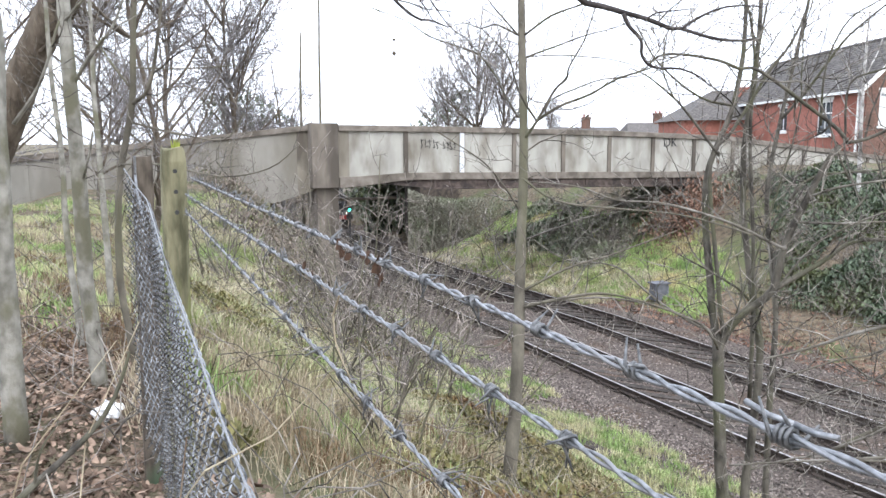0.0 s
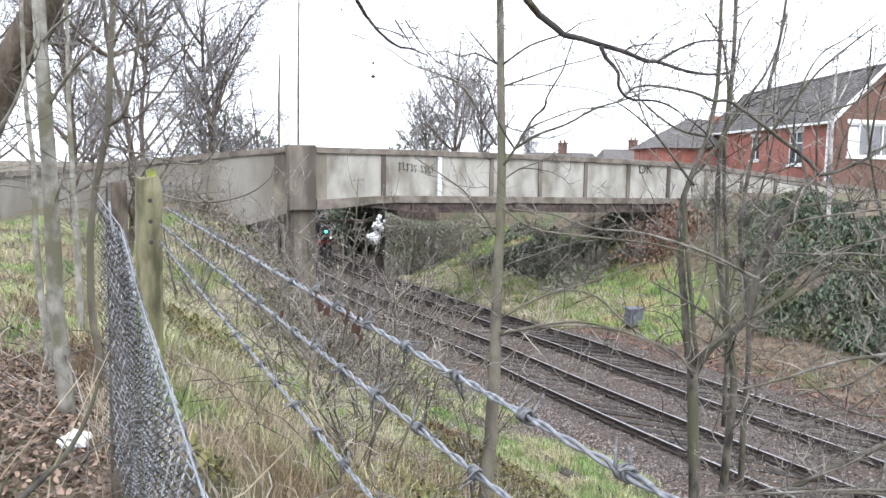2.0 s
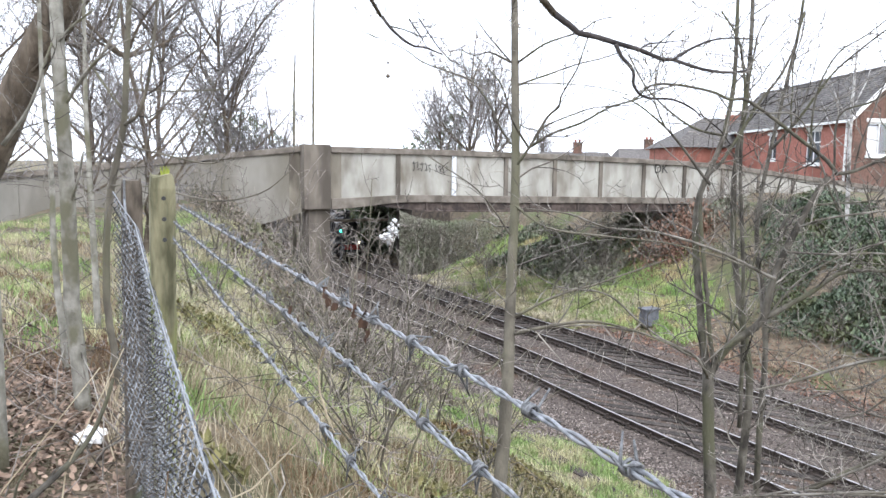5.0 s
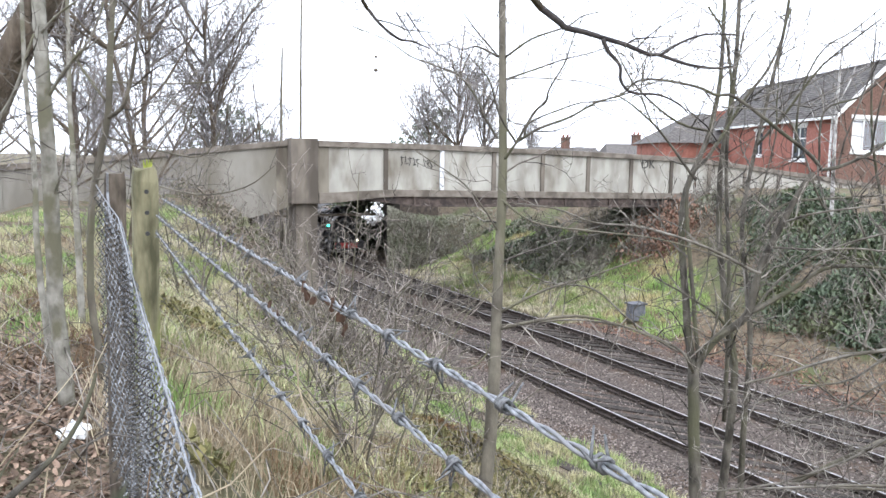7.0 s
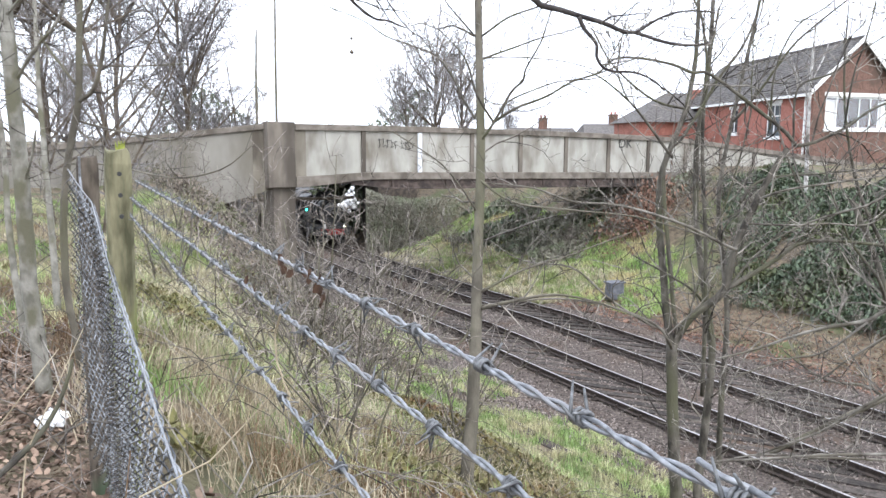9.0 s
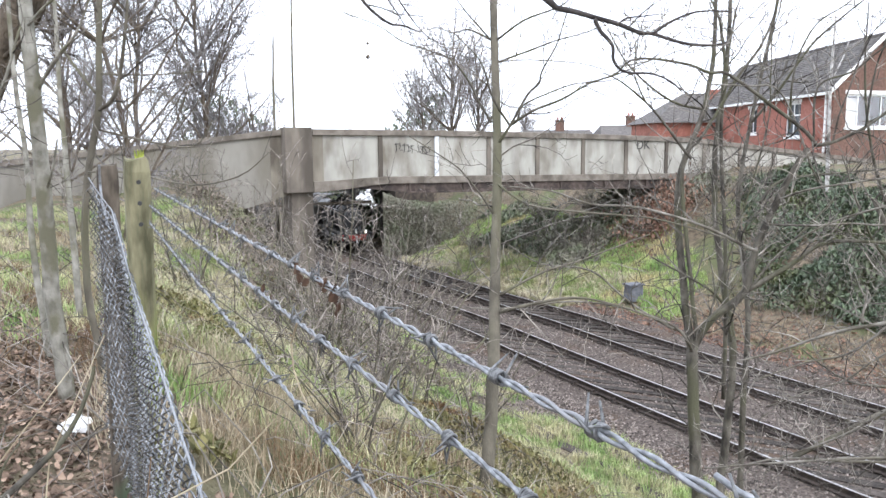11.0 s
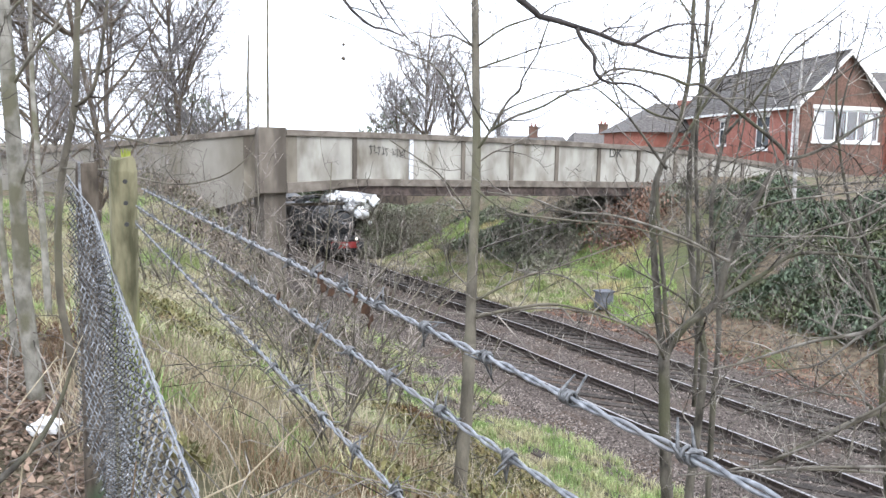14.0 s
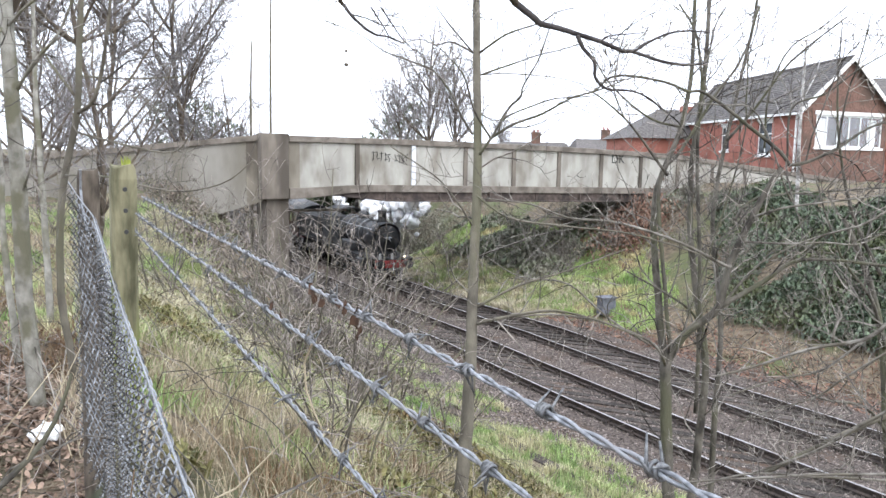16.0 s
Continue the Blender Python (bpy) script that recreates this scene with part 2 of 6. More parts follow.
# ---- mesh building ----
class Geo:
    """Collects vertices and faces of one mesh."""

    def __init__(self):
        self.v, self.f = [], []

    def add(self, verts, faces):
        k = len(self.v)
        self.v.extend(verts)
        self.f.extend([tuple(i + k for i in f) for f in faces])

    def box(self, c, s, rz=0.0, taper=1.0, rx=0.0, ry=0.0):
        r = Euler((radians(rx), radians(ry), radians(rz))).to_matrix()
        vs = []
        for z in (-0.5, 0.5):
            k = taper if z > 0 else 1.0
            for x, y in ((-0.5, -0.5), (0.5, -0.5), (0.5, 0.5), (-0.5, 0.5)):
                p = r @ Vector((x * s[0] * k, y * s[1] * k, z * s[2]))
                vs.append((p.x + c[0], p.y + c[1], p.z + c[2]))
        self.add(vs, [(3, 2, 1, 0), (4, 5, 6, 7), (0, 1, 5, 4), (1, 2, 6, 5), (2, 3, 7, 6), (3, 0, 4, 7)])

    def tube(self, pts, radii, sides=6, caps=True):
        pts = [Vector(p) for p in pts]
        if not isinstance(radii, (list, tuple)):
            radii = [radii] * len(pts)
        k, ref = len(self.v), None
        for i, p in enumerate(pts):
            d = (pts[min(i + 1, len(pts) - 1)] - pts[max(i - 1, 0)])
            d = d.normalized() if d.length > 1e-9 else Vector((0, 0, 1))
            if ref is None:
                ref = d.orthogonal().normalized()
            ref = (ref - d * ref.dot(d))
            ref = ref.normalized() if ref.length > 1e-6 else d.orthogonal().normalized()
            w = d.cross(ref)
            for j in range(sides):
                a = 2 * math.pi * j / sides
                q = p + (ref * math.cos(a) + w * math.sin(a)) * radii[i]
                self.v.append((q.x, q.y, q.z))
        for i in range(len(pts) - 1):
            for j in range(sides):
                a, b = k + i * sides + j, k + i * sides + (j + 1) % sides
                self.f.append((a, b, b + sides, a + sides))
        if caps:
            self.f.append(tuple(k + j for j in reversed(range(sides))))
            e = k + (len(pts) - 1) * sides
            self.f.append(tuple(e + j for j in range(sides)))

    def prism(self, outline, p0, axis, up, side, length):
        """Outline of (side, up) pairs, swept from p0 along axis by length."""
        p0, axis, up, side = Vector(p0), Vector(axis), Vector(up), Vector(side)
        n = len(outline)
        vs = []
        for t in (0.0, length):
            for a, b in outline:
                vs.append(tuple(p0 + axis * t + side * a + up * b))
        fs = [tuple(reversed(range(n))), tuple(range(n, 2 * n))]
        fs += [(i, (i + 1) % n, n + (i + 1) % n, n + i) for i in range(n)]
        self.add(vs, fs)

    def mesh(self, name, material, smooth=False):
        me = bpy.data.meshes.new(name)
        me.from_pydata(self.v, [], self.f)
        me.materials.append(material)
        if smooth:
            me.polygons.foreach_set("use_smooth", [True] * len(me.polygons))
        me.update()
        return me


def part(name, geo, material, parent=None, label="", smooth=False):
    ob = new(name, geo.mesh(name, M[material], smooth))
    if parent:
        ob.parent = parent
    if label:
        tagged(ob, label)
    return ob


def thing(name, label, category, group="", kind="", at=(0, 0, 0)):
    ob = new(name)
    ob.empty_display_size = 0.1
    ob.matrix_basis = Matrix.Translation(at)
    return tagged(ob, label, category, group, kind)


def bevelled(name, geo, material, parent, width, label=""):
    ob = part(name, geo, material, parent, label)
    b = ob.modifiers.new("bevel", "BEVEL")
    b.width, b.segments = width, 2
    return ob


# ---- the plan: two tracks in a cutting, parallel to the fence ----
def t1(y):
    d = y - 22.8
    return 3.45 - 0.458 * d + (0.005 if d < 0 else 0.0022) * d * d


def slope1(y):
    d = y - 22.8
    return -0.458 + 2 * (0.005 if d < 0 else 0.0022) * d


def offset(y, u):
    """Point at u metres to the far side of the near track's centre, opposite y."""
    s = slope1(y)
    k = math.sqrt(1 + s * s)
    return t1(y) + u / k, y - u * s / k


def rail_z(y):
    return -0.036 * max(0.0, y - 25)


def across(x, y):
    """Distance from the near track's centre line, positive to the far side."""
    s = slope1(y)
    return (x - t1(y)) / math.sqrt(1 + s * s)


def smooth(a, b, x):
    t = min(1.0, max(0.0, (x - a) / (b - a)))
    return t * t * (3 - 2 * t)


PROFILE = ((-400, 4.7), (-14.2, 4.7), (-12.6, 4.45), (-9.0, 2.55), (-5.2, 0.5), (-3.4, 0.0), (-2.4, -0.2), (6.0, -0.2), (7.2, 0.05), (9.5, 0.75), (12.5, 2.3), (16.0, 4.3), (19.0, 5.0), (400, 5.2))


def ground_z(x, y, rough=True):
    yy = min(max(y, -25.0), 75.0)
    u = across(x, yy)
    for (a, za), (b, zb) in zip(PROFILE, PROFILE[1:]):
        if u <= b:
            z = za + (zb - za) * (u - a) / (b - a)
            break
    else:
        z = 5.2
    z += rail_z(yy) * (1 - smooth(4, 14, abs(u - 1.7)))
    z -= 0.75 * smooth(8, 26, y) * smooth(-13, -16, u)
    z += 2.2 * smooth(13, 26, y) * smooth(42, 36, y) * smooth(-13, -8.6, u) * smooth(-4.6, -8.2, u)
    if rough:
        amp = 0.03 if -3.0 < u < 6.5 else 0.13
        z += amp * (noise.noise((x * 0.7, y * 0.7, 3.1)) + 0.5 * noise.noise((x * 2.1, y * 2.1, 7.7)))
    return z


def build_ground():
    xs = np.concatenate([np.linspace(-900, -60, 10), np.linspace(-50, -22, 12), np.arange(-20, 34, 0.4), np.linspace(36, 70, 14), np.linspace(90, 900, 10)])
    ys = np.concatenate([np.linspace(-600, -40, 8), np.linspace(-30, -4, 10), np.arange(-3, 62, 0.4), np.linspace(64, 110, 18), np.linspace(140, 1500, 10)])
    v = [(float(x), float(y), ground_z(float(x), float(y))) for y in ys for x in xs]
    w = len(xs)
    f = [(j * w + i, j * w + i + 1, (j + 1) * w + i + 1, (j + 1) * w + i) for j in range(len(ys) - 1) for i in range(w - 1)]
    g = Geo()
    g.add(v, f)
    me = g.mesh("ground", M["soil"], True)
    me.materials.append(M["ballast"])
    for p in me.polygons:
        c = p.center
        if -25 < c.y < 75 and -2.9 < across(c.x, c.y) < 6.4:
            p.material_index = 1
    tagged(new("ground", me), "leaf-strewn earth cutting with an old ballast track bed", "ground", kind="structure")


build_ground()


# ---- railway tracks ----
def build_track(u, label):
    track = thing("railway_track", label, "railway track", "railway tracks")
    ys = np.arange(4, 74, 1.0)
    for side in (-0.755, 0.755):
        profile = ((-0.07, -0.15), (0.07, -0.15), (0.07, -0.135), (0.012, -0.11), (0.012, -0.045), (0.035, -0.03), (0.035, 0.0), (-0.035, 0.0), (-0.035, -0.03), (-0.012, -0.045), (-0.012, -0.11), (-0.07, -0.135))
        g, head = Geo(), Geo()
        n = len(profile)
        vs, hv = [], []
        for y in ys:
            x0, y0 = offset(float(y), u + side)
            s = slope1(float(y))
            k = math.sqrt(1 + s * s)
            z = rail_z(float(y))
            vs += [(x0 + a / k, y0 - a * s / k, z + b) for a, b in profile]
            hv += [(x0 + a / k, y0 - a * s / k, z + 0.003) for a in (-0.03, 0.03)]
        fs = [(i * n + j, i * n + (j + 1) % n, (i + 1) * n + (j + 1) % n, (i + 1) * n + j) for i in range(len(ys) - 1) for j in range(n)]
        g.add(vs, fs)
        rail = part("rail", g, "rail", track, "rusty steel rail")
        head.add(hv, [(2 * i, 2 * i + 1, 2 * i + 3, 2 * i + 2) for i in range(len(ys) - 1)])
        part("rail_head", head, "railhead", rail, "worn bright running surface")
    g = Geo()
    g.box((0, 0, 0), (2.55, 0.25, 0.14))
    me = g.mesh("sleeper", M["sleeper"])
    chair = Geo()
    chair.box((0, 0, 0.02), (0.3, 0.16, 0.05), taper=0.7)
    chair.box((0.07, 0, 0.06), (0.05, 0.12, 0.09))
    chair.box((-0.07, 0, 0.06), (0.05, 0.12, 0.09))
    cme = chair.mesh("rail_chair", M["rail"])
    rng = random.Random(int(u * 10) + 5)
    y = 5.0
    while y < 70:
        x0, y0 = offset(y, u)
        ang = math.atan2(-slope1(y), 1.0) * -1
        ob = new("sleeper", me)
        ob.parent = track
        ob.matrix_basis = pose(x0, y0, rail_z(y) - 0.245 + rng.uniform(-0.012, 0.012), 0, 0, math.degrees(ang) + rng.uniform(-1.5, 1.5))
        if y < 45:
            for side in (-0.755, 0.755):
                xc, yc = offset(y, u + side)
                c = new("rail_chair", cme)
                c.parent = track
                c.matrix_basis = pose(xc, yc, rail_z(y) - 0.175, 0, 0, math.degrees(ang))
        y += 0.7
    return track


build_track(0.0, "rusty railway track on dark wooden sleepers beside the grass bank")
build_track(3.35, "rusty railway track on dark wooden sleepers in old ballast")


def build_trough():
    """Concrete cable trough along the foot of the bank."""
    trough = thing("cable_trough", "dark brown cable trough half sunk in grass", "cable trough")
    g = Geo()
    g.box((0, 0, 0), (0.2, 0.98, 0.1))
    me = g.mesh("lid", M["rail"])
    rng = random.Random(4)
    for i in range(34):
        y = 6.0 + i
        x0, y0 = offset(y, -4.35 + 0.1 * math.sin(i * 0.7))
        ob = new("lid", me)
        ob.parent = trough
        ob.matrix_basis = pose(x0, y0, ground_z(x0, y0, False) + 0.0 + rng.uniform(-0.02, 0.02), rng.uniform(-2, 2), -9, -math.degrees(math.atan(-slope1(y))) * -1 + rng.uniform(-2, 2))


build_trough()


# ---- the road bridge ----
B0 = Vector((-1.513, 30.871, 0))
BD = Vector((0.9096, 0.4155, 0))
BN = Vector((0.4155, -0.9096, 0))  # towards the camera


def bp(s, n, z):
    p = B0 + BD * s + BN * n
    return (p.x, p.y, z)


BANG = math.degrees(math.atan2(BD.y, BD.x))


def top_z(s):
    return 6.87 - 0.006 * s - 0.0009 * max(0.0, s) ** 2 if s < 17.7 else 6.46 - 0.092 * (s - 17.7)


def low_z(s):
    z = 4.985 - 0.014 * max(0.0, s) - 0.13 * smooth(0.8, -2.9, s)
    return z if s < 17.7 else z - 0.075 * (s - 17.7)


def strip(g, fn_lo, fn_hi, s0, s1, n0, n1, steps=16):
    """A slab between two heights that follow the bridge."""
    vs = []
    for i in range(steps + 1):
        s = s0 + (s1 - s0) * i / steps
        vs += [bp(s, n0, fn_lo(s)), bp(s, n1, fn_lo(s)), bp(s, n1, fn_hi(s)), bp(s, n0, fn_hi(s))]
    fs = [(3, 2, 1, 0), tuple(4 * steps + k for k in (0, 1, 2, 3))]
    for i in range(steps):
        for j in range(4):
            a, b = 4 * i + j, 4 * i + (j + 1) % 4
            fs.append((a, b, b + 4, a + 4))
    g.add(vs, fs)


def ledge_z(s):
    return low_z(s) - 0.3 - 0.13 * smooth(0.4, -2.9, s)


def soffit_z(s):
    return ledge_z(s) - 0.01 - 0.36 * smooth(-1.6, 1.6, s)


def build_bridge():
    bridge = thing("road_bridge", "weathered concrete road bridge with panelled parapet over the railway", "bridge", at=(0, 0, 0))
    spacing = 2.535
    for i in range(-1, 14):
        s0, s1 = i * spacing + (0.09 if i >= 0 else 0.0), (i + 1) * spacing - 0.09
        g = Geo()
        strip(g, low_z, lambda s: top_z(s) - 0.24, s0 if i >= 0 else -2.4, s1, -0.3, -0.02, 3)
        part("parapet_panel", g, "concrete", bridge)
        if i >= 0:
            g = Geo()
            strip(g, low_z, lambda s: top_z(s) - 0.24, i * spacing - 0.09, i * spacing + 0.09, -0.3, 0.06, 1)
            ob = part("pilaster", g, "white_pipe" if i == 1 else "concrete_dark", bridge, "white-painted upright strip" if i == 1 else "")
    g = Geo()
    strip(g, low_z, lambda s: top_z(s) - 0.24, -2.86, -2.404, -0.3, -0.005, 2)
    part("parapet_end", g, "concrete_stain", bridge, "brown-stained end of the parapet")
    g = Geo()
    strip(g, lambda s: top_z(s) - 0.24, top_z, -2.84, 37, -0.36, 0.1, 30)
    bevelled("coping", g, "coping", bridge, 0.02, "dark weathered concrete coping")
    g = Geo()
    strip(g, ledge_z, low_z, -2.84, 37, -0.3, 0.12, 60)
    bevelled("ledge", g, "coping", bridge, 0.02, "dirty concrete ledge")
    g = Geo()
    strip(g, soffit_z, ledge_z, -2.6, 37, -0.35, 0.02, 60)
    part("edge_girder", g, "girder", bridge, "rust-brown edge girder")
    g = Geo()
    strip(g, lambda s: soffit_z(s) - 0.03, lambda s: soffit_z(s) + 0.03, -0.6, 37, -0.3, 0.14, 60)
    part("girder_flange", g, "girder", bridge, "rusty lower flange")
    for i in range(12):
        g = Geo()
        s = 1.27 + i * 2.535
        g.box(bp(s, 0.06, low_z(s) - 0.46), (0.08, 0.1, 0.3), BANG)
        part("bracket", g, "girder", bridge)
    g = Geo()
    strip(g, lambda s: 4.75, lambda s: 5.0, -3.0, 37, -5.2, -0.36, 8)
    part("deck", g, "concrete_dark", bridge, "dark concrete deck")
    for k in range(1, 4):
        g = Geo()
        strip(g, lambda s: 4.5, lambda s: 4.749, -3.0, 37, -0.35 - k * 1.25 - 0.12, -0.35 - k * 1.25 + 0.12, 4)
        part("deck_beam", g, "girder", bridge)
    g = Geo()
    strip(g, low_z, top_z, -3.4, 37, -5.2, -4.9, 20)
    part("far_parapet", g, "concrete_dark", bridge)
    # corner pillar and abutments
    g = Geo()
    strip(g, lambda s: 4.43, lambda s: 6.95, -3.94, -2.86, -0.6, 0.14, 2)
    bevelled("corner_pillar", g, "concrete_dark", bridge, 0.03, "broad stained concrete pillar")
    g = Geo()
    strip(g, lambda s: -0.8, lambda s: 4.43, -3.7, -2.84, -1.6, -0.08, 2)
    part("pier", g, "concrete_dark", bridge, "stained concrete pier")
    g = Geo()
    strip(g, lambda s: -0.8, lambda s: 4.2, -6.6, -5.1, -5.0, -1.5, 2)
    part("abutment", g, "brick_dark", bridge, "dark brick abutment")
    g = Geo()
    strip(g, lambda s: 2.4, lambda s: 4.5, 17.0, 18.6, -5.0, -0.4, 2)
    part("abutment", g, "concrete_dark", bridge, "concrete abutment in the bank")
    g = Geo()
    a, b = Vector(bp(-3.4, -4.8, 3.6)), Vector(bp(1.4, -4.8, 3.6))
    g.tube([a, b], 0.07, 10)
    part("service_pipe", g, "concrete_dark", bridge, "pale pipe slung beneath the far edge")
    return bridge


bridge = build_bridge()


def build_wing():
    """The approach wall: falls gently and comes slightly nearer."""
    wing = thing("approach_wall", "long weathered concrete approach wall with coping", "wall")
    p0, p1 = Vector((-5.05, 29.72, 0)), Vector((-20.0, 25.9, 0))
    d = (p1 - p0).normalized()
    nn = Vector((-d.y, d.x, 0))
    if nn.y > 0:
        nn = -nn
    length = (p1 - p0).length

    def top(t):
        return 6.9 - 0.11 * t

    def wall(g, lo, hi, t0, t1_, n0, n1, steps=6):
        vs = []
        for i in range(steps + 1):
            t = t0 + (t1_ - t0) * i / steps
            for n, z in ((n0, lo(t)), (n1, lo(t)), (n1, hi(t)), (n0, hi(t))):
                p = p0 + d * t + nn * n
                vs.append((p.x, p.y, z))
        fs = [(0, 1, 2, 3), tuple(4 * steps + k for k in (3, 2, 1, 0))]
        for i in range(steps):
            for j in range(4):
                a, b = 4 * i + j, 4 * i + (j + 1) % 4
                fs.append((a, a + 4, b + 4, b))
        g.add(vs, fs)

    t, i = 0.02, 0
    while t < length:
        w = 0.63 if i == 0 else 2.42
        g = Geo()
        wall(g, lambda q: max(2.9, 4.34 - 0.3 * q), lambda q: top(q) - 0.22, t + 0.02, min(length, t + w - 0.02), -0.3, 0.0)
        part("wall_panel", g, "concrete_wing" if i else "concrete_stain", wing)
        if i:
            g = Geo()
            wall(g, lambda q: max(2.9, 4.34 - 0.3 * q), lambda q: top(q) - 0.22, t - 0.12, t + 0.02, -0.28, 0.045, 1)
            part("pilaster", g, "concrete_stain" if i == 1 else "concrete_wing", wing)
        t, i = t + w, i + 1
    g = Geo()
    wall(g, lambda q: top(q) - 0.22, top, 0, length, -0.36, 0.1, 12)
    bevelled("coping", g, "coping", wing, 0.02, "mossy concrete coping")


build_wing()


def graffiti():
    """Scrawled black bars and letters on the panels."""
    for text, s, z, size in (("DK", 13.3, 5.98, 0.62), ):
        cu = bpy.data.curves.new("graffiti", "FONT")
        cu.body, cu.size, cu.extrude = text, size, 0.002
        ob = new("graffiti_tmp", cu)
        deps = bpy.context.evaluated_depsgraph_get()
        me = bpy.data.meshes.new_from_object(ob.evaluated_get(deps))
        bpy.data.objects.remove(ob)
        me.materials.clear()
        me.materials.append(M["paint"])
        o = new("graffiti_letters", me)
        x, y, _ = bp(s, 0.0, 0)
        o.matrix_basis = pose(x, y, z, 90, 0, BANG)
        tagged(o, "black spray-painted letters on the parapet panel", "graffiti")
    o = thing("graffiti_scrawl", "illegible black scrawl on the parapet panel", "graffiti")
    rng = random.Random(3)
    for i in range(9):
        g = Geo()
        s = 0.72 + i * 0.17 + (0.12 if i > 4 else 0)
        h = rng.uniform(0.2, 0.34) if i else 0.4
        pts = [bp(s + rng.uniform(-0.05, 0.05), 0.0, 6.34 - 0.02 * i - h * k / 3 + rng.uniform(-0.03, 0.03)) for k in range(4)]
        g.tube(pts, 0.018, 4)
        if i % 2 == 0:
            g.tube([bp(s - 0.08, 0.0, 6.28 - 0.02 * i), bp(s + 0.1, 0.0, 6.3 - 0.02 * i)], 0.016, 4)
        else:
            g.tube([bp(s - 0.02, 0.0, 6.05 - 0.02 * i), bp(s + 0.12, 0.0, 6.08 - 0.02 * i)], 0.016, 4)
        part("stroke", g, "paint", o)


graffiti()


def build_far_portal():
    """Second bridge beyond: dark abutments with an opening."""
    b = thing("far_bridge", "dark overgrown rail underbridge beyond the first bridge", "bridge")
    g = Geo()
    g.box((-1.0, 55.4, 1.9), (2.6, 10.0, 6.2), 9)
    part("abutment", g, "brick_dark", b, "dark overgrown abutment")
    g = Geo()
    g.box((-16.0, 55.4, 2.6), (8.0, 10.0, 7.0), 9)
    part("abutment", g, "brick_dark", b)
    # Deck stays out of view, added to shade the engine standing beneath.
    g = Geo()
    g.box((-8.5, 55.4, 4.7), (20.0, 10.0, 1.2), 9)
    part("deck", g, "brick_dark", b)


build_far_portal()


def build_signal():
    """Colour-light signal showing green, past the second bridge."""
    x, y = -6.62, 53.2
    z = ground_z(x, y)
    s = thing("railway_signal", "black colour-light railway signal showing green", "signal", at=(x, y, z))
    g = Geo()
    g.tube([(0, 0, -0.1), (0, 0, 2.2)], 0.06, 8)
    part("post", g, "loco_black", s)
    g = Geo()
    g.box((0, 0.02, 2.6), (0.36, 0.24, 0.8))
    bevelled("head", g, "loco_black", s, 0.05)
    g = Geo()
    g.tube([(0, -0.01, 0), (0, 0.01, 0)], 0.085, 12)
    lens = part("lens", g, "signal", s, "lit green lens")
    lens.matrix_basis = pose(0, -0.12, 2.68)
    g = Geo()
    g.box((0, -0.2, 2.8), (0.26, 0.22, 0.03))
    part("hood", g, "loco_black", s)
    return lens


signal_lens = build_signal()


def fence_side(x, y):
    """Metres from the fence line, positive towards the railway."""
    return 0.9078 * x + 0.4195 * y - 0.253


# ---- the fence: post, mesh panel and three barbed wires ----
FD = Vector((-0.4195, 0.9078, 0))   # along the fence, away from the camera
FN = Vector((0.9078, 0.4195, 0))    # towards the railway
WIRE_ENDS = (((0.261, -0.02, 6.09), (-0.775, 2.32, 6.093)), ((0.2545, -0.02, 6.041), (-0.798, 2.333, 6.042)), ((0.2395, -0.02, 5.95), (-0.805, 2.346, 5.988)))


def rounded_post(name, at, size, height, material, parent=None, lean=(0, 0), label=""):
    g = Geo()
    w, d = size[0] / 2, size[1] / 2
    c = 0.25 * min(w, d)
    outline = [(-w + c, -d), (w - c, -d), (w, -d + c), (w, d - c), (w - c, d), (-w + c, d), (-w, d - c), (-w, -d + c)]
    n, levels = len(outline), 40
    rng = random.Random(int(height * 100))
    for i in range(levels + 1):
        z = height * i / levels
        k = 1.0 if i < levels else 0.88
        for j, (a, b) in enumerate(outline):
            wob = 1 + 0.05 * noise.noise((a * 30, b * 30, z * 5 + height)) + 0.03 * noise.noise((a * 60, b * 60, z * 19))
            g.v.append((a * k * wob + lean[0] * z, b * k * wob + lean[1] * z, z + (0.01 * rng.uniform(-1, 1) if i == levels else 0)))
    for i in range(levels):
        for j in range(n):
            a, b = i * n + j, i * n + (j + 1) % n
            g.f.append((a, b, b + n, a + n))
    g.f.append(tuple(levels * n + j for j in range(n)))
    ob = part(name, g, material, parent, label)
    return ob


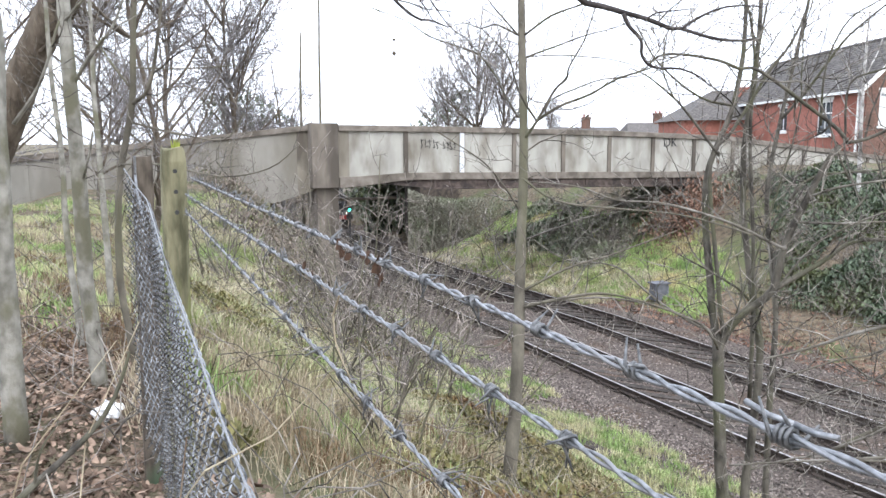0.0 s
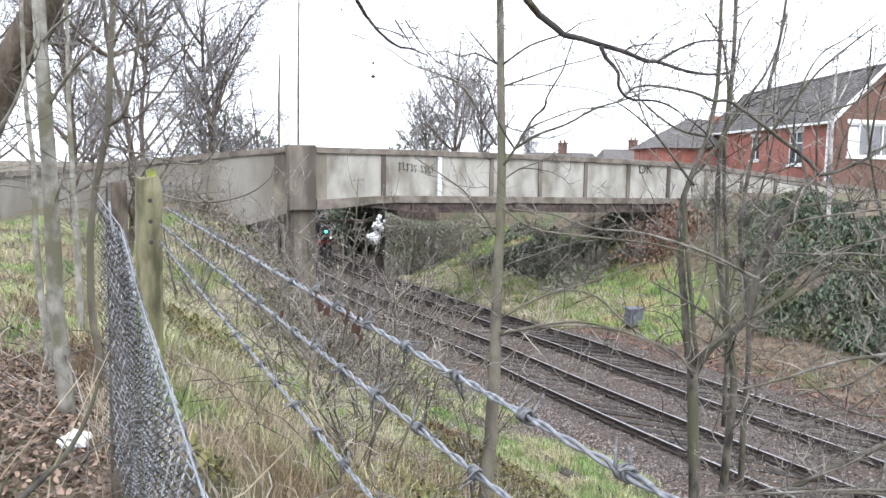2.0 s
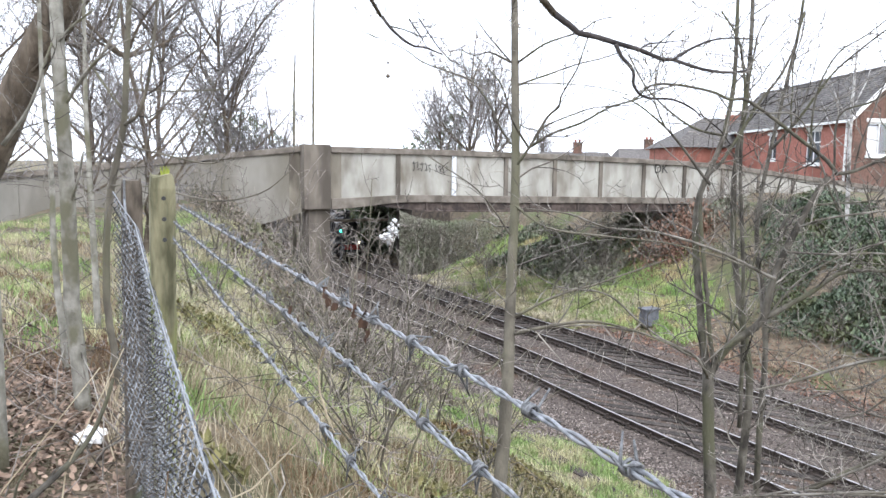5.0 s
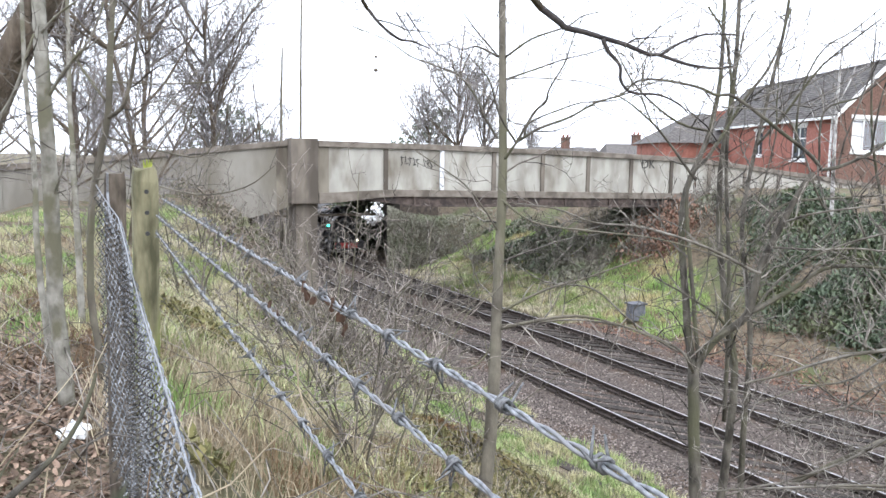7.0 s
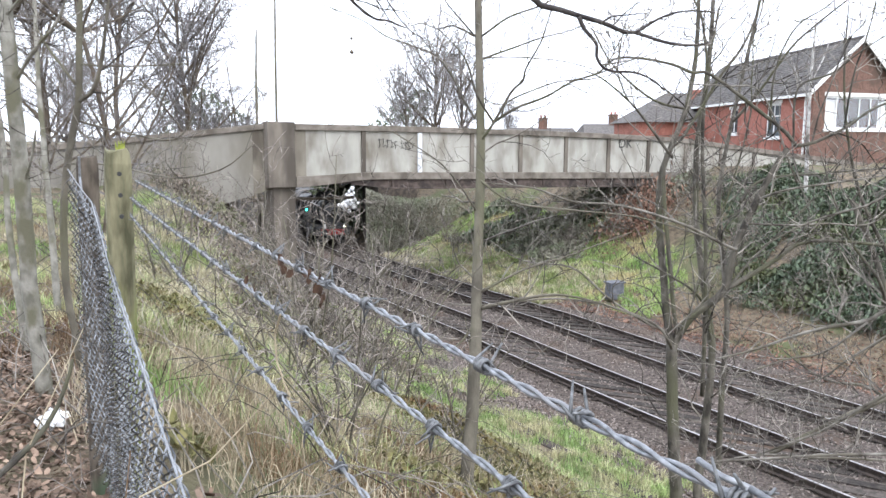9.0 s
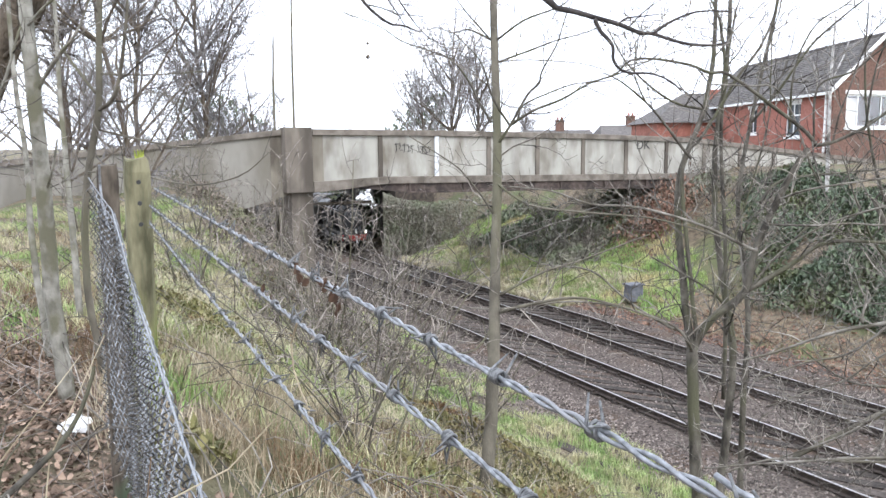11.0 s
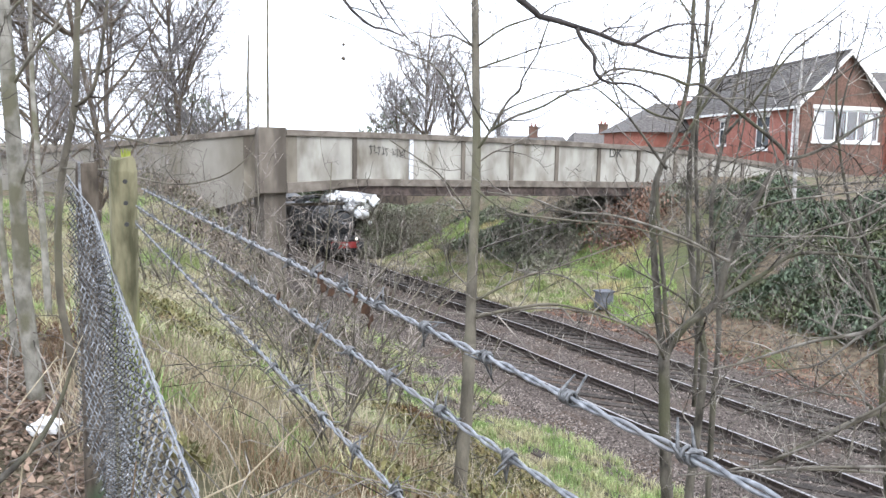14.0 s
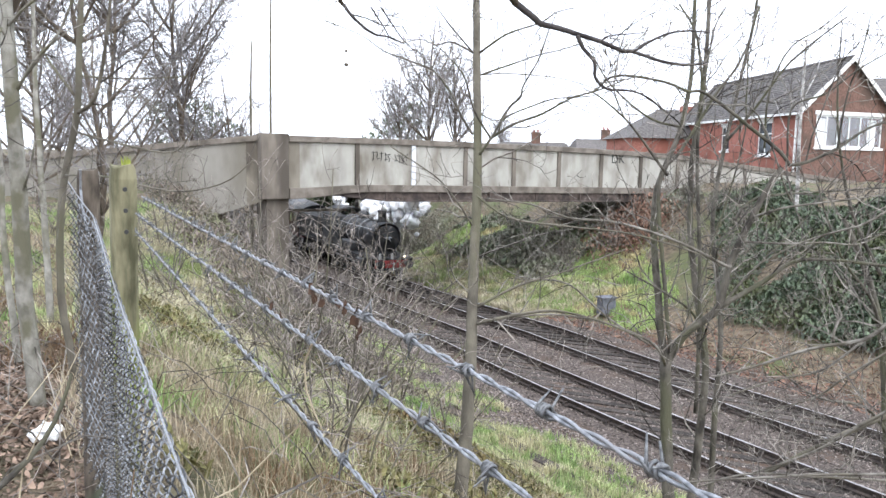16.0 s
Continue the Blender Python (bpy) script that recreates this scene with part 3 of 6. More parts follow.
def build_barbed(index, ends, parent):
    a, b = Vector(ends[0]), Vector(ends[1])
    a = a + (a - b) * 0.25
    d = (b - a).normalized()
    length = (b - a).length
    e1 = d.orthogonal().normalized()
    e2 = d.cross(e1)
    rng = random.Random(20 + index)
    steps = int(length / 0.0045)
    wire = None
    for strand in (0, 1):
        pts = []
        for i in range(steps + 1):
            s = length * i / steps
            ang = s / 0.054 * 2 * math.pi + strand * math.pi + 0.9 * math.sin(s * 7 + index)
            sag = -0.012 * math.sin(math.pi * min(1.0, s / length)) * (0.25 if index == 0 else 0.35)
            rad = 0.00135 * (1 + 0.18 * math.sin(s * 31 + strand))
            pts.append(a + d * s + (e1 * math.cos(ang) + e2 * math.sin(ang)) * rad + Vector((0, 0, sag + 0.0012 * noise.noise((s * 6, index, 0)))))
        g = Geo()
        g.tube(pts, 0.00128, 6)
        if wire is None:
            wire = part("barbed_wire", g, "galv", parent, "twisted galvanised barbed wire", True)
        else:
            part("strand", g, "galv", wire, "", True)
    first = ((0.022, 0.52), (-0.004, 0.558), (-0.1065, 0.765))[index]
    s_first = (Vector((first[0], first[1], 0)) - Vector((a.x, a.y, 0))).length / Vector((d.x, d.y, 0)).length
    s = s_first % 0.0892
    while s < length - 0.03:
        c = a + d * s
        sag = -0.012 * math.sin(math.pi * s / length) * (0.25 if index == 0 else 0.35)
        c.z += sag
        g = Geo()
        for turn in range(2):
            start, off = rng.uniform(0, 6.28), (turn - 0.5) * 0.0042
            pts = []
            loops = 1.6
            tail0 = e1 * math.cos(start) + e2 * math.sin(start)
            tan0 = e1 * -math.sin(start) + e2 * math.cos(start)
            tip = rng.uniform(0.011, 0.017)
            pts.append(c + d * (off - 0.003) + tail0 * 0.0036 - tan0 * tip + d * rng.uniform(-0.006, 0.006))
            for k in range(13):
                ang = start + loops * 2 * math.pi * k / 12
                pts.append(c + d * (off + 0.0042 * k / 12) + (e1 * math.cos(ang) + e2 * math.sin(ang)) * 0.0037)
            ang = start + loops * 2 * math.pi
            tan1 = e1 * -math.sin(ang) + e2 * math.cos(ang)
            pts.append(pts[-1] + tan1 * rng.uniform(0.011, 0.018) + d * rng.uniform(-0.012, 0.008))
            g.tube(pts, [0.0006] + [0.00105] * (len(pts) - 2) + [0.0005], 5)
        part("barb", g, "barb", wire, "", True)
        s += 0.0892
    if index == 0:
        g = Geo()
        c = a + d * (s_first % 0.0892 + 0.0892 * round(((Vector((0.128, 0.274, 6.085)) - a).length - s_first % 0.0892) / 0.0892))
        for k, (l0, up) in enumerate(((-0.02, 0.003), (0.022, 0.003), (0.017, -0.002))):
            g.tube([c + e1 * 0.0035, c + d * l0 * 0.5 + Vector((0, 0, up)), c + d * l0 + Vector((0, 0, up * 1.6))], 0.0013, 6)
        part("wire_splice", g, "galv", wire, "loose spliced wire ends", True)


def build_fence():
    fence = thing("wire_fence", "chain-link and barbed-wire fence on mossy timber posts", "fence")
    for i, ends in enumerate(WIRE_ENDS):
        build_barbed(i, ends, fence)
    p = rounded_post("timber_post", None, (0.075, 0.095), 1.62, "post", fence, (0.002, -0.154), "square timber post green with algae")
    p.matrix_basis = pose(-0.975, 2.67, 4.56, 0, 0, 24)
    # Black discs paint the shade inside drilled holes; the post is uncut.
    for k, z in enumerate((6.11, 6.045, 5.98)):
        g = Geo()
        g.tube([(-0.865 + 0.02, 2.385, z), (-0.862 + 0.02, 2.375, z)], 0.007, 8)
        part("bolt_hole_disc", g, "paint", fence, "black disc painted as the shade inside a drilled hole")
    moss = Geo()
    rng = random.Random(8)
    for _ in range(26):
        x, y = 0.012 + rng.gauss(0, 0.007), rng.gauss(0, 0.008)
        moss.tube([(x, y, 1.615), (x + rng.uniform(-0.008, 0.008), y, 1.63 + rng.uniform(0.0, 0.02))], [0.004, 0.001], 4)
    mo = part("moss_tuft", moss, "moss", p, "bright green moss tuft")
    mo.matrix_basis = Matrix.Translation((0.003, -0.25, 0))
    p2 = rounded_post("strut_post", None, (0.09, 0.09), 1.64, "post_dark", fence, (0.015, 0.01), "dark damp timber post behind the mesh end")
    p2.matrix_basis = pose(-1.43, 3.53, 4.5, 0, 0, 24)
    # chain link: interlocked zigzag strands in one upright plane
    far = Vector((-1.367, 3.418, 0)) + FD * 0.24
    length, pitch, height = 3.69, 0.07, 1.25
    rows = int(height / 0.072)

    def top(s):
        s = s - 0.59
        return 5.958 - 0.19 * s + 0.022 * s * s + 0.006 * math.sin(s * 5) + 0.022 * max(0.0, s - 1.85)

    def spot(s):
        # the far end is pulled round the path side of the end post
        return far - FD * s - FN * (0.062 * max(0.0, 1 - s / 0.55))

    g = Geo()
    n = int(length / pitch * 2)
    sub = 4
    for i in range(n):
        pts = []
        for k in range(rows * 2 * sub + 1):
            h = k / sub
            tri = abs((h % 2) - 1)
            zig = i * pitch / 2 + 0.0385 * (1 - tri)
            p_ = spot(zig)
            bulge = 0.014 * math.sin(zig * 2.3) * math.sin(h / (rows * 2) * 3.0) + 0.0115 * math.sin(math.pi * h)
            pts.append((p_.x + FN.x * bulge, p_.y + FN.y * bulge, top(zig) - (h + i % 2) * 0.036))
        g.tube(pts, 0.0021, 5, False)
    part("chain_link_mesh", g, "mesh", fence, "galvanised diamond wire mesh")
    g = Geo()
    pts = []
    for i in range(80):
        s = length * i / 79
        p_ = spot(s)
        pts.append((p_.x, p_.y, top(s) + 0.002))
    g.tube(pts, 0.0024, 6)
    part("line_wire", g, "galv", fence, "top line wire")
    g = Geo()
    for i in range(int(length / 0.05)):
        s = i * 0.05 + 0.012
        p_ = spot(s)
        pt = [Vector((p_.x, p_.y, top(s))) + FN * (0.004 * math.cos(a)) + FD * (0.004 * a / 6 - 0.004) + Vector((0, 0, 0.004 * math.sin(a) - 0.004)) for a in np.linspace(0, 9, 10)]
        g.tube(pt, 0.0015, 4)
    tagged(part("knuckle_ties", g, "mesh", fence, "twisted tie loops"), kind="stuff")
    g = Geo()
    g.tube([(-1.4, 3.44, 6.14), (-1.41, 3.46, 6.05), (-1.39, 3.42, 5.98), (-1.36, 3.4, 5.85)], 0.006, 6)
    part("tension_strap", g, "galv", fence, "bent galvanised strap")


build_fence()


def leaf_mesh(rng, size):
    """A curled withered leaf with lobes."""
    g = Geo()
    n = 8
    vs = [(0, 0, 0)]
    for i in range(n):
        a = 2 * math.pi * i / n
        r = size * rng.uniform(0.5, 1.0)
        vs.append((r * math.cos(a) * 0.6, rng.uniform(-0.4, 0.4) * size * 0.5, r * math.sin(a) - size * 0.6))
    g.add(vs, [(0, 1 + i, 1 + (i + 1) % n) for i in range(n)])
    return g


def build_wire_leaves():
    rng = random.Random(31)
    for x, y, z, k in ((-0.117, 0.832, 6.088, 0.017), (-0.113, 0.822, 6.078, 0.014), (-0.072, 0.732, 6.087, 0.014), (-0.061, 0.707, 6.084, 0.02), (-0.058, 0.7, 6.071, 0.018), (-0.064, 0.714, 6.074, 0.013), (-0.176, 0.95, 6.042, 0.014), (-0.16, 0.915, 6.04, 0.012), (-0.083, 0.757, 6.085, 0.012), (-0.1, 0.796, 6.077, 0.012)):
        leaf = part("withered_leaf", leaf_mesh(rng, k * 0.6), "withered", None)
        tagged(leaf, "curled brown withered leaf caught on the barbed wire", "leaf", "leaves on the wire")
        leaf.matrix_basis = pose(x, y, z + 0.005, rng.uniform(-20, 20), rng.uniform(-20, 20), rng.uniform(0, 360))
    g = Geo()
    g.tube([(-0.111, 0.792, 6.036), (-0.121, 0.812, 6.01), (-0.119, 0.81, 5.982), (-0.108, 0.787, 5.965), (-0.097, 0.762, 5.955)], [0.0012, 0.0011, 0.001, 0.001, 0.0006], 5)
    st = part("dry_stem", g, "dry")
    tagged(st, "thin dry bent stem hooked over the wires", "plant stem")
    g = Geo()
    g.tube([(-0.12, 0.81, 5.95), (-0.2, 0.84, 5.86), (-0.3, 0.9, 5.79), (-0.38, 1.0, 5.68), (-0.42, 1.1, 5.5), (-0.43, 1.2, 4.6)], [0.0007, 0.001, 0.0012, 0.0014, 0.0016, 0.002], 5)
    st = part("dry_stem", g, "dry")
    tagged(st, "long pale dry stem leaning beside the mesh", "plant stem")
    for i, (bx, by, tx, ty, tz) in enumerate(((-1.45, 2.75, -1.2, 2.9, 5.5), (-1.6, 2.4, -1.25, 2.8, 5.45), (-0.62, 1.75, -0.5, 1.62, 5.35), (-0.75, 2.0, -0.66, 1.85, 5.45))):
        g = Geo()
        zb = ground_z(bx, by)
        g.tube([(bx, by, zb - 0.03), (bx * 0.6 + tx * 0.4 - 0.05, by * 0.6 + ty * 0.4, zb + 0.45), (tx, ty, tz)], [0.004, 0.003, 0.0015], 5)
        st = part("dry_stem", g, "dry")
        tagged(st, "thin pale bramble stem rising from the leaf litter", "plant stem")


build_wire_leaves()


def limb(g, pts, r0, r1, sides=7, wob=0.012):
    """A tapered limb along a smooth curve through a few points."""
    p = [Vector(q) for q in pts]
    out, rad = [], []
    n = len(p)
    for i in range(n - 1):
        a, b, c, d = p[max(i - 1, 0)], p[i], p[i + 1], p[min(i + 2, n - 1)]
        for k in range(4):
            t = k / 4
            q = 0.5 * ((2 * b) + (c - a) * t + (2 * a - 5 * b + 4 * c - d) * t * t + (3 * b - a - 3 * c + d) * t ** 3)
            f = (i + t) / (n - 1)
            q = q + Vector((noise.noise(q * 3.0), noise.noise(q * 3.0 + Vector((9, 0, 0))), 0)) * wob
            out.append(q)
            rad.append(r0 + (r1 - r0) * f)
    out.append(p[-1])
    rad.append(r1)
    g.tube(out, rad, sides)
    return out, rad


def build_litter():
    g = Geo()
    rng = random.Random(2)
    c = (-2.0, 4.3, ground_z(-2.0, 4.3) + 0.06)
    n, m = 12, 7
    for i in range(m):
        for j in range(n):
            ph, th = math.pi * i / (m - 1), 2 * math.pi * j / n
            r = 0.062 + 0.05 * noise.noise((i * 0.9, j * 1.1, 2.2)) + rng.uniform(-0.016, 0.016)
            g.v.append((c[0] + r * 1.15 * math.sin(ph) * math.cos(th), c[1] + r * math.sin(ph) * math.sin(th), c[2] + 0.75 * r * math.cos(ph)))
    for i in range(m - 1):
        for j in range(n):
            g.f.append((i * n + j, (i + 1) * n + j, (i + 1) * n + (j + 1) % n, i * n + (j + 1) % n))
    ob = part("plastic_bag", g, "litter")
    tagged(ob, "crumpled white plastic bag lying in dead leaves", "litter")
    g = Geo()
    limb(g, [(-1.9, 1.9, 4.66), (-1.7, 2.27, 4.79), (-1.5, 2.62, 4.95), (-1.35, 2.88, 5.12), (-1.29, 3.0, 5.35)], 0.02, 0.006, 8, 0.03)
    limb(g, [(-1.5, 2.62, 4.95), (-1.46, 2.6, 5.1), (-1.4, 2.62, 5.2)], 0.006, 0.002, 5, 0.02)
    ob = part("fallen_branch", g, "bark_thorn")
    tagged(ob, "broken leaning branch propped against the fence post", "branch")


build_litter()


# ---- trees ----
def twigs(g, path, rads, rng, every=0.25, length=0.5, depth=2, up=0.25, start=0.15, sides=3, min_r=0.0016, sub=0.55, thick=0.015):
    """Side twigs along a limb, recursively."""
    total = sum((b - a).length for a, b in zip(path, path[1:]))
    s, nxt = 0.0, total * start
    for i in range(len(path) - 1):
        a, b = path[i], path[i + 1]
        seg = (b - a).length
        while seg > 1e-6 and nxt <= s + seg:
            t = (nxt - s) / seg
            o = a.lerp(b, t)
            d = (b - a).normalized()
            side = d.orthogonal().normalized()
            side.rotate(Matrix.Rotation(rng.uniform(0, 6.283), 3, d))
            v = (d * rng.uniform(0.3, 0.9) + side + Vector((0, 0, up * rng.uniform(0.2, 1.6)))).normalized()
            ln = length * rng.uniform(0.45, 1.25) * (1 - 0.35 * (nxt / total))
            r0 = max(min_r, min(rads[i] * 0.6, ln * thick))
            pts = [o]
            steps = 2 + depth
            for k in range(steps):
                v = (v + Vector((rng.gauss(0, 0.23), rng.gauss(0, 0.23), rng.gauss(0.03, 0.23)))).normalized()
                pts.append(pts[-1] + v * (ln / steps))
            rr = [r0 + (max(min_r * 0.6, r0 * 0.3) - r0) * k / steps for k in range(steps + 1)]
            g.tube(pts, rr, sides, False)
            if depth > 1:
                twigs(g, pts, rr, rng, every * sub, length * 0.5, depth - 1, up, 0.25, sides, min_r, sub, thick)
            nxt += every * rng.uniform(0.5, 1.5)
        s += seg


def tree_from(name, label, group, material, trunk, branches, seed, tw=(0.25, 0.5, 2), trunk_r=(0.07, 0.04), twig_mat="twig", min_r=0.0016, sub=0.7, thick=0.013):
    rng = random.Random(seed)
    t = thing(name, label, "tree", group)
    g, tg = Geo(), Geo()
    path, rads = limb(g, trunk, *trunk_r, sides=10)
    part("trunk", g, material, t, "", True)
    twigs(tg, path, rads, rng, tw[0] * 1.4, tw[1], tw[2], start=0.35, min_r=min_r, sub=sub, thick=thick)
    for pts, r0, r1, *bark in branches:
        g = Geo()
        path, rads = limb(g, pts, r0, r1)
        part("limb", g, bark[0] if bark else material, t, "", True)
        twigs(tg, path, rads, rng, tw[0], tw[1], tw[2], min_r=min_r, sub=sub, thick=thick)
    tagged(part("twig_spray", tg, twig_mat, t, "fine bare twigs"), kind="stuff")
    return t


tree_from("sapling", "slender bare young tree with grey-green bark on the bank", "bank trees", "bark",
          [(0.58, 6.37, 3.0), (0.67, 6.59, 4.08), (0.72, 6.86, 5.07), (0.76, 7.21, 6.63), (0.74, 7.65, 8.55)],
          [
           ([(0.72, 7.20, 6.43), (0.59, 7.30, 6.65), (0.51, 7.40, 6.83), (0.35, 7.50, 7.04), (0.10, 7.60, 7.15), (-0.15, 7.70, 7.25), (-0.37, 7.80, 7.41), (-0.77, 7.90, 7.57)], 0.013, 0.004, "bark_thorn"),
           ([(0.87, 7.10, 6.40), (0.77, 7.02, 6.54), (0.67, 6.94, 6.70), (0.60, 6.86, 6.92), (0.51, 6.78, 7.03), (0.33, 6.70, 7.18)], 0.012, 0.004, "bark_thorn"),
           ([(0.72, 7.30, 7.20), (0.60, 7.22, 7.24), (0.48, 7.14, 7.27), (0.35, 7.06, 7.23), (0.22, 6.98, 7.26), (0.10, 6.90, 7.23)], 0.011, 0.004, "bark_thorn"),
           ([(0.72, 7.30, 7.20), (0.53, 7.40, 7.42), (0.45, 7.50, 7.55), (0.36, 7.60, 7.69)], 0.01, 0.004, "bark_thorn"),
           ([(0.78, 7.30, 7.20), (1.01, 7.20, 7.36), (1.31, 7.10, 7.46), (1.44, 7.00, 7.54), (1.58, 6.90, 7.56)], 0.012, 0.004, "bark_thorn"),
           ([(0.79, 7.25, 6.99), (1.07, 7.34, 7.10), (1.36, 7.42, 7.21), (1.65, 7.51, 7.29), (1.92, 7.60, 7.40)], 0.011, 0.004, "bark_thorn"),
           ([(0.76, 7.10, 6.23), (0.87, 7.03, 6.40), (1.02, 6.96, 6.67), (1.11, 6.89, 6.76), (1.12, 6.81, 6.86), (1.23, 6.74, 7.07), (1.28, 6.67, 7.26), (1.36, 6.60, 7.47)], 0.015, 0.004, "bark_thorn"),
           ([(0.88, 7.10, 6.40), (1.06, 6.98, 6.52), (1.32, 6.86, 6.62), (1.54, 6.74, 6.75), (1.76, 6.62, 6.82), (1.97, 6.50, 6.91)], 0.015, 0.005, "bark_thorn"),
           ([(0.95, 7.10, 6.44), (1.00, 7.16, 6.58), (1.28, 7.22, 6.71), (1.53, 7.28, 6.79), (1.85, 7.34, 6.82), (2.12, 7.40, 6.89)], 0.01, 0.004, "bark_thorn"),
           ([(0.79, 7.25, 6.99), (1.02, 7.36, 7.02), (1.37, 7.47, 7.02), (1.68, 7.59, 7.00), (2.00, 7.70, 6.93)], 0.007, 0.004),
           ([(0.72, 6.76, 4.69), (1.01, 6.56, 4.81), (1.34, 6.34, 4.91), (1.65, 6.12, 4.89), (2.01, 5.88, 4.78)], 0.018, 0.005),
           ([(0.73, 6.78, 4.84), (1.15, 6.88, 5.04), (1.60, 6.96, 5.16), (2.21, 7.05, 5.37)], 0.015, 0.005),
           ([(0.73, 7.01, 5.87), (1.03, 6.86, 5.67), (1.50, 6.62, 5.62), (2.04, 6.38, 5.58), (2.55, 6.13, 5.44)], 0.011, 0.006),
           ([(0.70, 6.75, 4.61), (0.51, 6.64, 4.38), (0.20, 6.46, 4.43), (-0.19, 6.32, 4.67)], 0.01, 0.004),
           ([(0.70, 6.93, 5.59), (0.45, 6.84, 5.95), (0.19, 6.78, 6.15), (-0.06, 6.71, 6.30)], 0.009, 0.004)],
          11, (0.32, 1.0, 3), (0.068, 0.031), min_r=0.003, sub=0.8)

